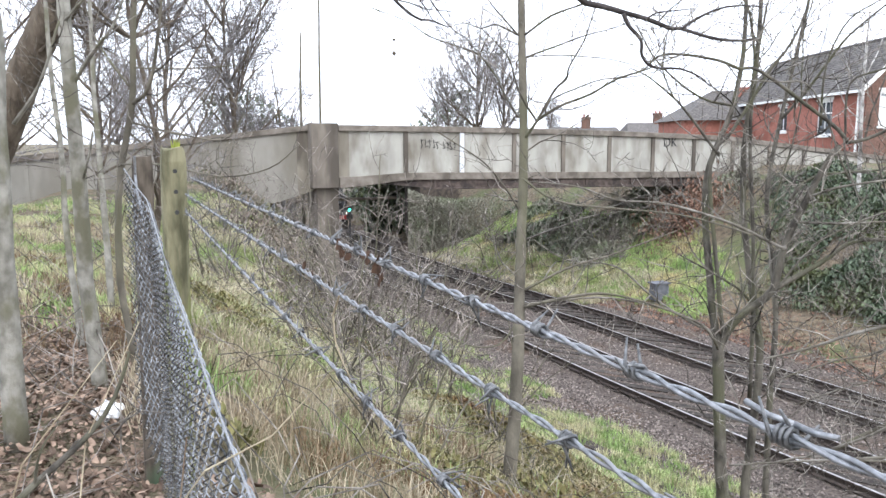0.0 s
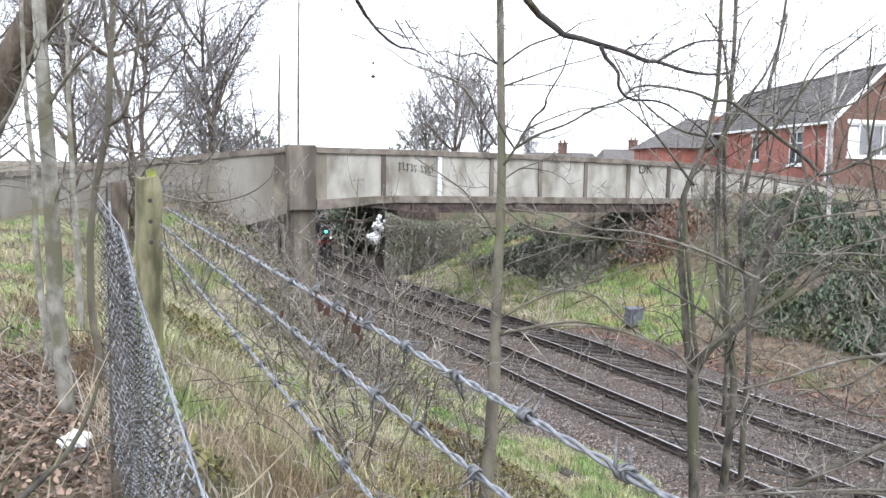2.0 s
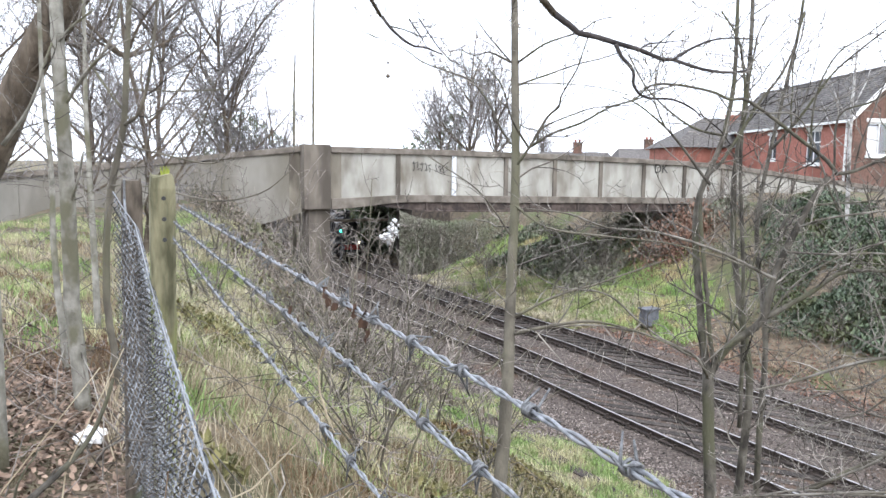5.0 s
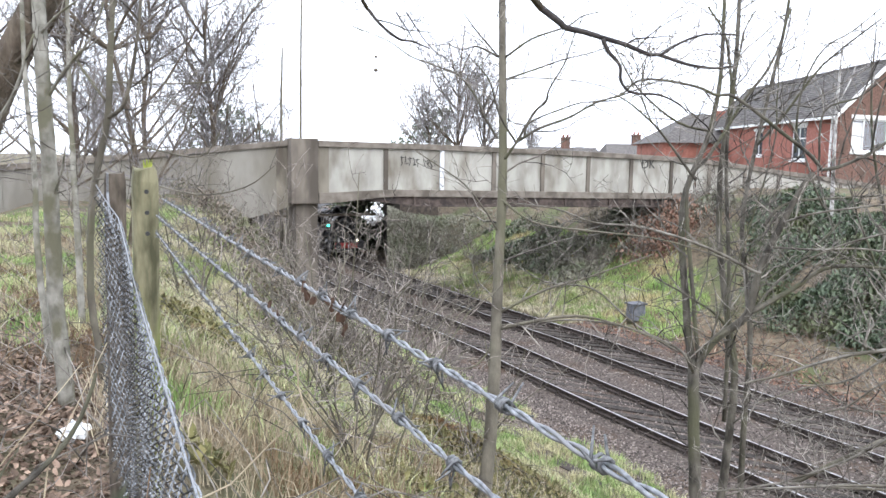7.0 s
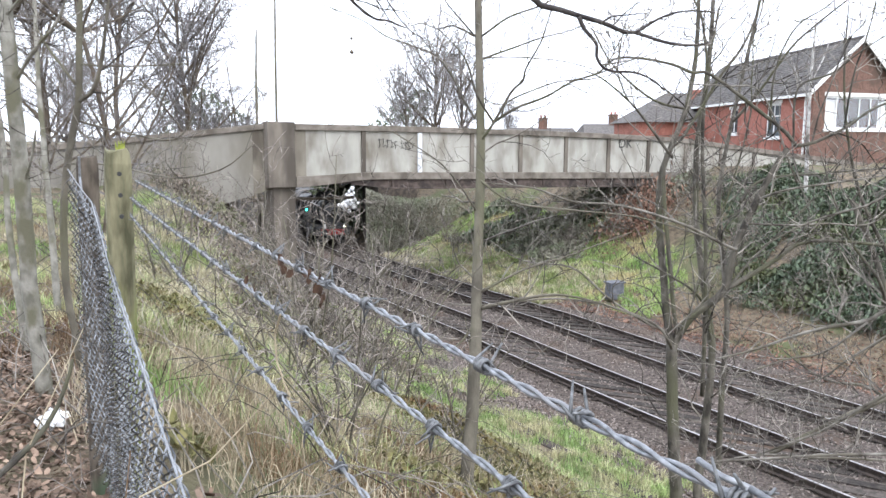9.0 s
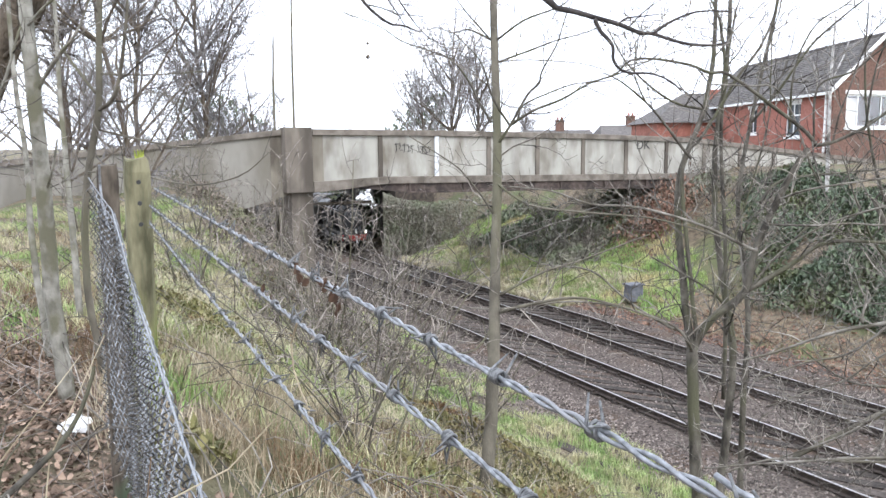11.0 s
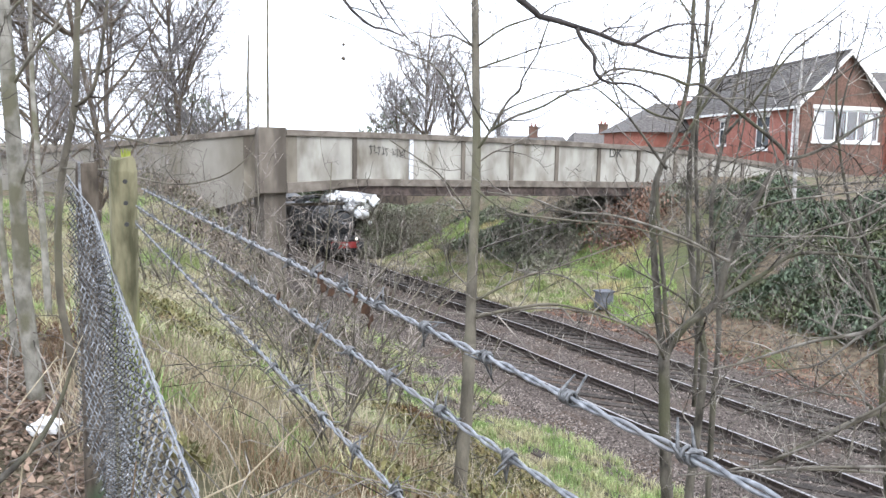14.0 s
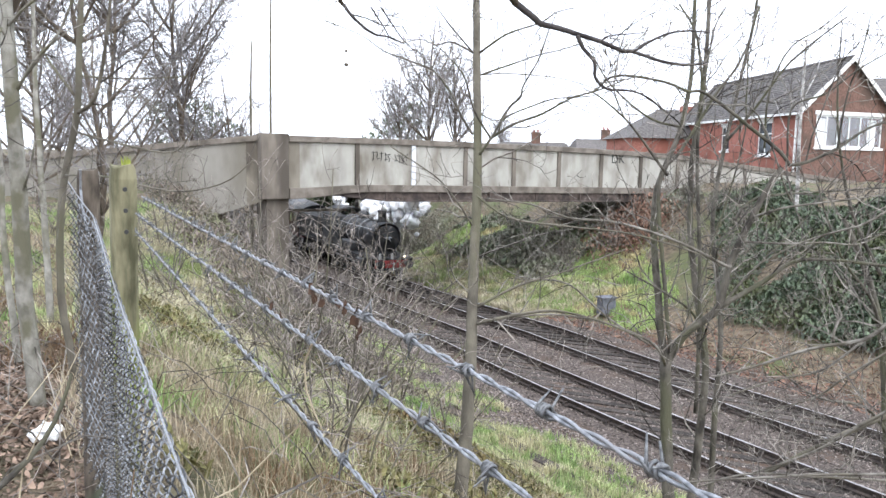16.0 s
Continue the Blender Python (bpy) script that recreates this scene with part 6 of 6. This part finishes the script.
    def window(a0, a1, z0, z1, on, mullions=1, rail=True):
        """Window in the side wall (on='side') or the gable."""
        org, ax, nrm = (c0, e1, e2) if on == "side" else (c0, e2, e1)
        gf = Geo()
        w = 0.1
        for lo, hi, za, zb in ((a0, a1, z0, z0 + w), (a0, a1, z1 - w, z1), (a0, a0 + w, z0 + w, z1 - w), (a1 - w, a1, z0 + w, z1 - w)):
            gf.prism([(0.06, za), (0.14, za), (0.14, zb), (0.06, zb)], org + ax * lo, ax, up, nrm, hi - lo)
        for k in range(mullions):
            m = a0 + (a1 - a0) * (k + 1) / (mullions + 1)
            gf.prism([(0.06, z0 + w), (0.14, z0 + w), (0.14, z1 - w), (0.06, z1 - w)], org + ax * (m - 0.045), ax, up, nrm, 0.09)
        if rail:
            zr = z0 + (z1 - z0) * 0.62
            gf.prism([(0.065, zr), (0.135, zr), (0.135, zr + 0.08), (0.065, zr + 0.08)], org + ax * (a0 + w), ax, up, nrm, a1 - a0 - 2 * w)
        wo = part("window", gf, "white", house, "white-framed window")
        gp = Geo()
        gp.prism([(0.1, z0 + w), (0.12, z0 + w), (0.12, z1 - w), (0.1, z1 - w)], org + ax * (a0 + w), ax, up, nrm, a1 - a0 - 2 * w)
        pn = part("pane", gp, "glass_clear" if on == "gable" else "glass", wo)
        pn.visible_shadow = False
        gs = Geo()
        gs.prism([(-0.1, z0 - 0.14), (0.08, z0 - 0.14), (0.08, z0), (-0.1, z0)], org + ax * (a0 - 0.1), ax, up, nrm, a1 - a0 + 0.2)
        part("sill", gs, "white", wo, "white stone sill")
        gl = Geo()
        gl.prism([(-0.04, z1), (0.2, z1), (0.2, z1 + 0.22), (-0.04, z1 + 0.22)], org + ax * (a0 - 0.12), ax, up, nrm, a1 - a0 + 0.24)
        part("lintel", gl, "white", wo, "white lintel")

    for a0, a1 in ((1.4, 2.2), (5.6, 6.3)):
        gc = Geo()
        gc.prism([(0.3, 7.0), (0.32, 7.0), (0.32, 8.8), (0.3, 8.8)], c0 + e2 * a0, e2, up, e1, a1 - a0)
        part("curtain", gc, "white", house, "white net curtain")
    window(3.3, 5.1, 6.6, 8.7, "side")
    window(9.3, 10.6, 6.9, 8.6, "side")
    window(1.2, 6.6, 7.1, 9.0, "gable", 5, False)
    g = Geo()
    g.prism([(-0.12, base), (0, base), (0, eave - 0.3), (-0.12, eave - 0.3)], c0 - e2 * 0.0 + e1 * 0.3, e1, up, e2, 0.12)
    part("drainpipe", g, "white", house, "white drainpipe")
    # lower wing at the back
    wing = thing("house_wing", "lower red brick rear wing with hipped tile roof", "house")
    x0, y0, x1, y1, we, wr = 18.6, 58.5, 23.59, 65.5, 7.85, 10.3
    g = Geo()
    g.box(((x0 + x1) / 2, (y0 + y1) / 2, (3.6 + we) / 2), (x1 - x0, y1 - y0, we - 3.6))
    part("wall", g, "brick", wing)
    g = Geo()
    o = 0.4
    g.add([(x0 - o, y0 - o, we), (x1 + o, y0 - o, we), (x1 + o, y1 + o, we), (x0 - o, y1 + o, we), (x0 + 3.2, (y0 + y1) / 2, wr), (x1, (y0 + y1) / 2, wr)], [(3, 2, 1, 0), (0, 1, 5, 4), (1, 2, 5), (2, 3, 4, 5), (3, 0, 4)])
    part("roof", g, "tile", wing)
    # neighbouring roof
    nb = thing("neighbour_house", "brick house with brown roof beyond the gable", "house")
    g = Geo()
    g.box((40, 56, 6.5), (9, 9, 6))
    part("wall", g, "brick", nb)
    g = Geo()
    g.add([(35, 51, 9.4), (45, 51, 9.4), (45, 61, 9.4), (35, 61, 9.4), (35, 56, 12.6), (45, 56, 12.6)], [(3, 2, 1, 0), (0, 1, 5, 4), (2, 3, 4, 5), (1, 2, 5), (3, 0, 4)])
    part("roof", g, "tile", nb)


build_house()


def build_far_houses():
    for k, (x, y, w, ze, zr) in enumerate(((17.0, 92, 9, 6.2, 8.0), (26.5, 95, 8, 6.6, 8.6), (32.0, 96, 6, 6.4, 8.0))):
        h = thing("far_house", "distant brick house roof with chimney above the parapet", "house", "far houses")
        g = Geo()
        g.box((x, y, (3 + ze) / 2), (w, 8, ze - 3))
        part("wall", g, "brick", h)
        g = Geo()
        g.add([(x - w / 2 - 0.3, y - 4.3, ze), (x + w / 2 + 0.3, y - 4.3, ze), (x + w / 2 + 0.3, y + 4.3, ze), (x - w / 2 - 0.3, y + 4.3, ze), (x - w / 2 + 0.5, y, zr), (x + w / 2 - 0.5, y, zr)], [(3, 2, 1, 0), (0, 1, 5, 4), (2, 3, 4, 5), (1, 2, 5), (3, 0, 4)])
        part("roof", g, "tile", h, "weathered tile roof")
        g = Geo()
        g.box((x + 0.3, y, zr + 0.3), (1.0, 0.8, 1.5))
        g.box((x + 0.3, y, zr + 1.1), (1.15, 0.95, 0.18))
        ch = part("chimney", g, "brick_brown", h)
        for j in (-0.25, 0.25):
            g = Geo()
            g.tube([(x + 0.3 + j, y, zr + 1.19), (x + 0.3 + j, y, zr + 1.55)], [0.14, 0.11], 8)
            part("chimney_pot", g, "brick", ch)


build_far_houses()


# ---- steam locomotive with tender ----
def disc_profile(g, axis_y, cx, cz, rings, sides=24):
    """Rings of (y, radius) turned round a lengthwise axis."""
    k = len(g.v)
    for y, r in rings:
        for j in range(sides):
            a = 2 * math.pi * j / sides
            g.v.append((cx + r * math.cos(a), axis_y + y, cz + r * math.sin(a)))
    for i in range(len(rings) - 1):
        for j in range(sides):
            a, b = k + i * sides + j, k + i * sides + (j + 1) % sides
            g.f.append((a, b, b + sides, a + sides))
    g.f.append(tuple(k + j for j in range(sides)))
    g.f.append(tuple(k + (len(rings) - 1) * sides + j for j in reversed(range(sides))))


def wheel_geo(radius, width=0.13, spokes=10):
    """A spoked wheel whose axle lies along x, centred on the origin."""
    g = Geo()
    sides = 28
    rim = []
    for x, r in ((-width / 2, radius * 0.88), (-width / 2, radius), (width / 2 - 0.03, radius), (width / 2 - 0.03, radius * 1.03), (width / 2, radius * 1.03), (width / 2, radius * 0.88)):
        rim.append((x, r))
    n = len(rim)
    for j in range(sides):
        a = 2 * math.pi * j / sides
        for x, r in rim:
            g.v.append((x, r * math.cos(a), r * math.sin(a)))
    for j in range(sides):
        for i in range(n):
            a, b = j * n + i, j * n + (i + 1) % n
            c, d = ((j + 1) % sides) * n + (i + 1) % n, ((j + 1) % sides) * n + i
            g.f.append((a, b, c, d))
    for s in range(spokes):
        a = 2 * math.pi * s / spokes
        g.tube([(0, 0, 0), (0, radius * 0.9 * math.cos(a), radius * 0.9 * math.sin(a))], [0.045, 0.03], 5)
    g.tube([(-width / 2 - 0.02, 0, 0), (width / 2 + 0.02, 0, 0)], radius * 0.2, 10)
    return g


def build_loco():
    loco = thing("steam_locomotive", "black steam locomotive with red buffer beam running slowly forward", "locomotive")
    g = Geo()
    g.box((0, 0.06, 0.95), (1.85, 0.1, 0.4))
    beam = bevelled("buffer_beam", g, "loco_red", loco, 0.015, "bright red buffer beam")
    for sx in (-0.8, 0.8):
        g = Geo()
        g.tube([(sx, 0.0, 1.0), (sx, -0.3, 1.0)], [0.13, 0.1], 12)
        g.tube([(sx, -0.3, 1.0), (sx, -0.46, 1.0)], 0.06, 10)
        g.tube([(sx, -0.46, 1.0), (sx, -0.5, 1.0)], 0.23, 16)
        part("buffer", g, "loco_black", loco, "dark steel buffer")
    g = Geo()
    g.tube([(0, 0, 0.98), (0, -0.2, 0.98), (0, -0.28, 1.04), (0, -0.24, 1.1)], 0.035, 6)
    g.tube([(0, -0.2, 0.95), (0, -0.26, 0.7), (0, -0.2, 0.45)], 0.03, 6)
    part("coupling_hook", g, "steel", loco)
    for sx in (-0.68, 0.0, 0.68):
        g = Geo()
        g.box((sx, -0.02, 1.34), (0.15, 0.14, 0.24), 0, 0.85)
        g.tube([(sx, -0.02, 1.46), (sx, -0.02, 1.52)], [0.05, 0.07], 8)
        lamp = part("headlamp", g, "lamp_white", loco, "white oil lamp")
        if sx > 0.0:
            g = Geo()
            g.tube([(sx, -0.09, 1.35), (sx, -0.115, 1.35)], 0.05, 10)
            part("lens", g, "lamp", lamp, "lit warm lens")
    g = Geo()
    g.box((0, 4.9, 1.24), (2.5, 9.6, 0.08))
    part("running_plate", g, "loco_black", loco)
    for sx in (-1.22, 1.22):
        g = Geo()
        g.box((sx, 4.9, 1.12), (0.04, 9.6, 0.18))
        part("valance", g, "loco_black", loco)
    g = Geo()
    disc_profile(g, 0.75, 0, 2.3, [(0, 0.78), (0.03, 0.82), (1.75, 0.82), (1.78, 0.78)])
    part("smokebox", g, "loco_black", loco, "black smokebox", True)
    g = Geo()
    disc_profile(g, 0.62, 0, 2.3, [(0, 0.12), (0.04, 0.4), (0.1, 0.6), (0.13, 0.66)])
    door = part("smokebox_door", g, "loco_black", loco, "round smokebox door", True)
    g = Geo()
    g.tube([(-0.2, 0.58, 2.3), (0.2, 0.58, 2.3)], 0.02, 6)
    g.tube([(0, 0.58, 2.3), (0.12, 0.56, 2.12)], 0.02, 6)
    part("door_handle", g, "steel", door)
    g = Geo()
    g.box((0, 1.6, 1.5), (1.1, 1.7, 0.6))
    part("saddle", g, "loco_black", loco)
    g = Geo()
    g.tube([(0, 1.55, 3.05), (0, 1.55, 3.2), (0, 1.55, 3.55), (0, 1.55, 3.66), (0, 1.55, 3.72)], [0.34, 0.24, 0.22, 0.28, 0.25], 16)
    part("chimney", g, "loco_black", loco, "", True)
    g = Geo()
    disc_profile(g, 2.53, 0, 2.3, [(0, 0.7), (0.0, 0.74), (4.6, 0.8)])
    boiler = part("boiler", g, "loco_black", loco, "", True)
    for y in (3.3, 4.4, 5.5, 6.6):
        g = Geo()
        disc_profile(g, y, 0, 2.3, [(0, 0.79), (0.0, 0.815), (0.06, 0.815), (0.06, 0.79)])
        part("boiler_band", g, "steel", boiler)
    g = Geo()
    g.tube([(0, 4.6, 2.95), (0, 4.6, 3.25), (0, 4.6, 3.42), (0, 4.6, 3.5)], [0.36, 0.32, 0.22, 0.05], 14)
    part("dome", g, "loco_black", loco, "", True)
    for sx in (-1, 1):
        g = Geo()
        g.tube([(sx * 0.86, 0.9, 2.75), (sx * 0.9, 4.0, 2.75), (sx * 0.92, 7.0, 2.75)], 0.022, 6)
        part("handrail", g, "steel", loco)
        g = Geo()
        g.box((sx * 1.1, 1.5, 1.75), (0.03, 1.5, 0.0 + 0.06))
        g.tube([(sx * 1.08, 1.1, 0.92), (sx * 1.08, 2.0, 0.92)], 0.32, 14)
        part("cylinder", g, "loco_black", loco, "outside cylinder")
        g = Geo()
        g.box((sx * 1.12, 3.4, 0.8), (0.05, 2.6, 0.1))
        part("connecting_rod", g, "steel", loco)
        g = Geo()
        g.box((sx * 1.12, 5.0, 0.78), (0.04, 3.8, 0.1))
        part("coupling_rod", g, "steel", loco)
        g = Geo()
        g.box((sx * 0.95, 4.4, 1.55), (0.5, 2.0, 0.5))
        bevelled("splasher", g, "loco_black", loco, 0.08)
    g = Geo()
    g.box((-1.2, 8.1, 2.1), (0.05, 2.0, 1.7))
    g.box((1.2, 8.1, 2.1), (0.05, 2.0, 1.7))
    g.box((0, 7.12, 2.1), (2.45, 0.05, 1.7))
    cab = part("cab", g, "loco_black", loco)
    g = Geo()
    arc = [(1.32 * math.sin(a), 2.55 + 1.02 * math.cos(a) * 0.95) for a in np.linspace(-1.05, 1.05, 9)]
    outline = [(p, q) for p, q in arc] + [(p, q - 0.05) for p, q in reversed(arc)]
    g.prism(outline, (0, 7.0, 0), (0, 1, 0), (0, 0, 1), (1, 0, 0), 2.5)
    part("cab_roof", g, "loco_black", cab)
    for sx in (-0.7, 0.7):
        g = Geo()
        g.tube([(sx, 7.09, 2.5), (sx, 7.08, 2.5)], 0.2, 14)
        part("spectacle_window", g, "glass", cab)
    g = Geo()
    g.box((0, 5.0, 0.75), (1.0, 9.0, 0.5))
    part("main_frame", g, "loco_black", loco)
    tender = Geo()
    tender.box((0, 12.6, 1.95), (2.4, 5.2, 1.4))
    tender.box((0, 12.6, 1.15), (2.5, 5.6, 0.2))
    part("tender", tender, "loco_black", loco, "black tender")
    wheels = []
    for y, r in ((1.0, 0.45), (2.6, 0.45), (3.9, 0.75), (5.5, 0.75), (7.1, 0.75), (10.9, 0.6), (12.6, 0.6), (14.3, 0.6)):
        for sx in (-0.78, 0.78):
            w = part("wheel", wheel_geo(r), "loco_black", loco)
            w.matrix_basis = pose(sx, y, r)
            wheels.append((w, sx, y, r))
    return loco, wheels


loco, wheels = build_loco()


def build_carriage():
    c = thing("railway_carriage", "dark maroon railway carriage behind the locomotive", "carriage")
    g = Geo()
    g.box((0, 9.0, 2.1), (2.65, 17.4, 1.9))
    bevelled("body", g, "maroon", c, 0.06)
    g = Geo()
    arc = [(1.38 * math.sin(a), 2.55 + 1.0 * math.cos(a)) for a in np.linspace(-1.3, 1.3, 11)]
    g.prism(arc, (0, 0.2, 0), (0, 1, 0), (0, 0, 1), (1, 0, 0), 17.6)
    part("roof", g, "loco_black", c, "dark curved roof")
    g = Geo()
    g.box((0, 9.0, 0.95), (2.3, 16.8, 0.36))
    part("underframe", g, "loco_black", c)
    for i in range(8):
        for sx in (-1.33, 1.33):
            g = Geo()
            g.box((sx, 1.9 + i * 2.03, 2.45), (0.03, 1.2, 0.75))
            part("window", g, "glass", c)
    for y in (2.2, 4.4, 13.6, 15.8):
        for sx in (-0.78, 0.78):
            w = part("wheel", wheel_geo(0.46), "loco_black", c)
            w.matrix_basis = pose(sx, y, 0.46)
    return c


carriage = build_carriage()


# ---- steam ----
def puff(seed, size, label):
    rng = random.Random(seed)
    g = Geo()
    for q in range(46):
        c = Vector((rng.gauss(0, 0.5) * size[0], rng.gauss(0, 0.5) * size[1], rng.gauss(0, 0.45) * size[2]))
        r = (rng.uniform(0.3, 0.5) if q < 16 else rng.uniform(0.08, 0.24)) * min(size)
        k = len(g.v)
        m, n = 9, 14
        for i in range(m):
            for j in range(n):
                ph, th = math.pi * i / (m - 1), 2 * math.pi * j / n
                d = Vector((math.sin(ph) * math.cos(th), math.sin(ph) * math.sin(th), math.cos(ph)))
                q = c + d * r * (1 + 0.7 * noise.noise(d * 2.2 + c * 3 + Vector((seed, 0, 0))) + 0.25 * noise.noise(d * 5.0 + c * 5))
                g.v.append(tuple(q))
        for i in range(m - 1):
            for j in range(n):
                g.f.append((k + i * n + j, k + (i + 1) * n + j, k + (i + 1) * n + (j + 1) % n, k + i * n + (j + 1) % n))
    ob = part("steam_cloud", g, "steam", None, "", True)
    return tagged(ob, label, "steam", "steam clouds", "stuff")


cock_steam = puff(1, (0.38, 0.45, 0.36), "white jet of steam from the locomotive cylinders")
cock_steam_b = puff(5, (0.3, 0.4, 0.5), "thin white plume of steam beside the locomotive")
steam_a = puff(2, (0.85, 1.3, 0.72), "bright white steam rolling above the locomotive")
steam_b = puff(3, (1.15, 1.7, 0.9), "bright white steam spreading beneath the bridge")
steam_c = puff(4, (1.4, 2.0, 0.9), "white steam trailing over the boiler")


# ---- what moves ----
RUN = ((0.0, 69.0), (4.0, 60.2), (7.0, 54.7), (9.0, 52.3), (10.0, 51.7), (11.0, 51.3), (12.3, 50.5), (13.0, 49.3), (14.0, 47.1), (15.0, 44.0), (16.0, 39.7))


def run_y(t):
    for (a, ya), (b, yb) in zip(RUN, RUN[1:]):
        if t <= b:
            i = [r[0] for r in RUN].index(a)
            m0 = (yb - RUN[max(i - 1, 0)][1]) / (b - RUN[max(i - 1, 0)][0])
            n = RUN[min(i + 2, len(RUN) - 1)]
            m1 = (n[1] - ya) / (n[0] - a)
            h, f = b - a, (t - a) / (b - a)
            return (2 * f ** 3 - 3 * f * f + 1) * ya + (f ** 3 - 2 * f * f + f) * h * m0 + (3 * f * f - 2 * f ** 3) * yb + (f ** 3 - f * f) * h * m1
    return RUN[-1][1]


def on_track(y):
    """Pose of the engine with its buffer beam on the far track at y."""
    s = slope1(y)
    k = math.sqrt(1 + s * s)
    x = t1(y) + 3.35 * k
    return x, y, rail_z(y), math.degrees(math.atan(-s))


def motions():
    times = [i * 0.25 for i in range(65)]
    rows = []
    for t in times:
        x, y, z, a = on_track(run_y(t))
        rows.append((t, pose(x, y, z, 0, 0, a)))
    walk(loco, rows)
    walk(carriage, [(t, pose(*on_track(run_y(t) + 15.6)[:3], 0, 0, on_track(run_y(t) + 24)[3])) for t in times])
    walk(signal_lens, [(0.0, pose(0, -0.12, 2.68)), (10.4, pose(0, -0.12, 2.68)), (11.6, pose(0, 0.06, 2.68)), (16.0, pose(0, 0.06, 2.68))])
    fine = [i * 0.2 for i in range(81)]
    for w, sx, y, r in wheels:
        walk(w, [(t, pose(sx, y, r, math.degrees((RUN[0][1] - run_y(t)) * 1.05 / r))) for t in fine])
    # steam: from the cylinders at first, later rolling up beneath the bridge
    half = [i * 0.5 for i in range(33)]

    def with_loco(dx, dy, dz, rise=0.0, swing=0.0, late=0.0):
        out = []
        for t in half:
            x, y, z, a = on_track(run_y(t))
            out.append((t, pose(x + dx + swing * math.sin(t * 0.8), y + dy + late * smooth(12, 16, t), z + dz + rise * t + 0.1 * math.sin(t * 1.7), 0, 0, 10 * math.sin(t * 0.6))))
        return out

    walk(cock_steam, [(t, pose(-1.2 - 1.9 * smooth(0.4, 1.2, t) - 0.4 * smooth(4, 9, t), 61.5 - 12.0 * smooth(0.4, 1.2, t) - 0.6 * smooth(9, 12.5, t), 1.35 + 0.25 * math.sin(t * 1.3) + 0.9 * smooth(5, 7, t) + 0.8 * smooth(10, 12.3, t), 0, 0, 12 * t)) for t in half])
    walk(cock_steam_b, [(t, pose(-1.2 - 1.5 * smooth(0.4, 1.2, t) - 0.6 * smooth(5, 9, t), 61.5 - 12.3 * smooth(0.4, 1.2, t) - 0.6 * smooth(9, 12.5, t), 2.05 + 0.2 * math.sin(t * 1.1) + 0.6 * smooth(5, 7, t) + 0.5 * smooth(10, 12.3, t), 0, 0, -9 * t)) for t in half])
    for ob, dx, dy, dz, late in ((steam_a, 0.8, 1.8, 3.55, 0.9), (steam_b, 0.2, 3.8, 3.75, -0.4), (steam_c, -1.0, 6.5, 3.9, 0.2)):
        rows = with_loco(dx, dy, dz, 0.0, 0.15, late)
        back = []
        for t, m in rows:
            hold = 6.0 * (1 - smooth(9.8, 12.2, t))
            back.append((t, Matrix.Translation((-1.2 * hold / 6, hold, 0.25 * hold)) @ m))
        walk(ob, back)


motions()
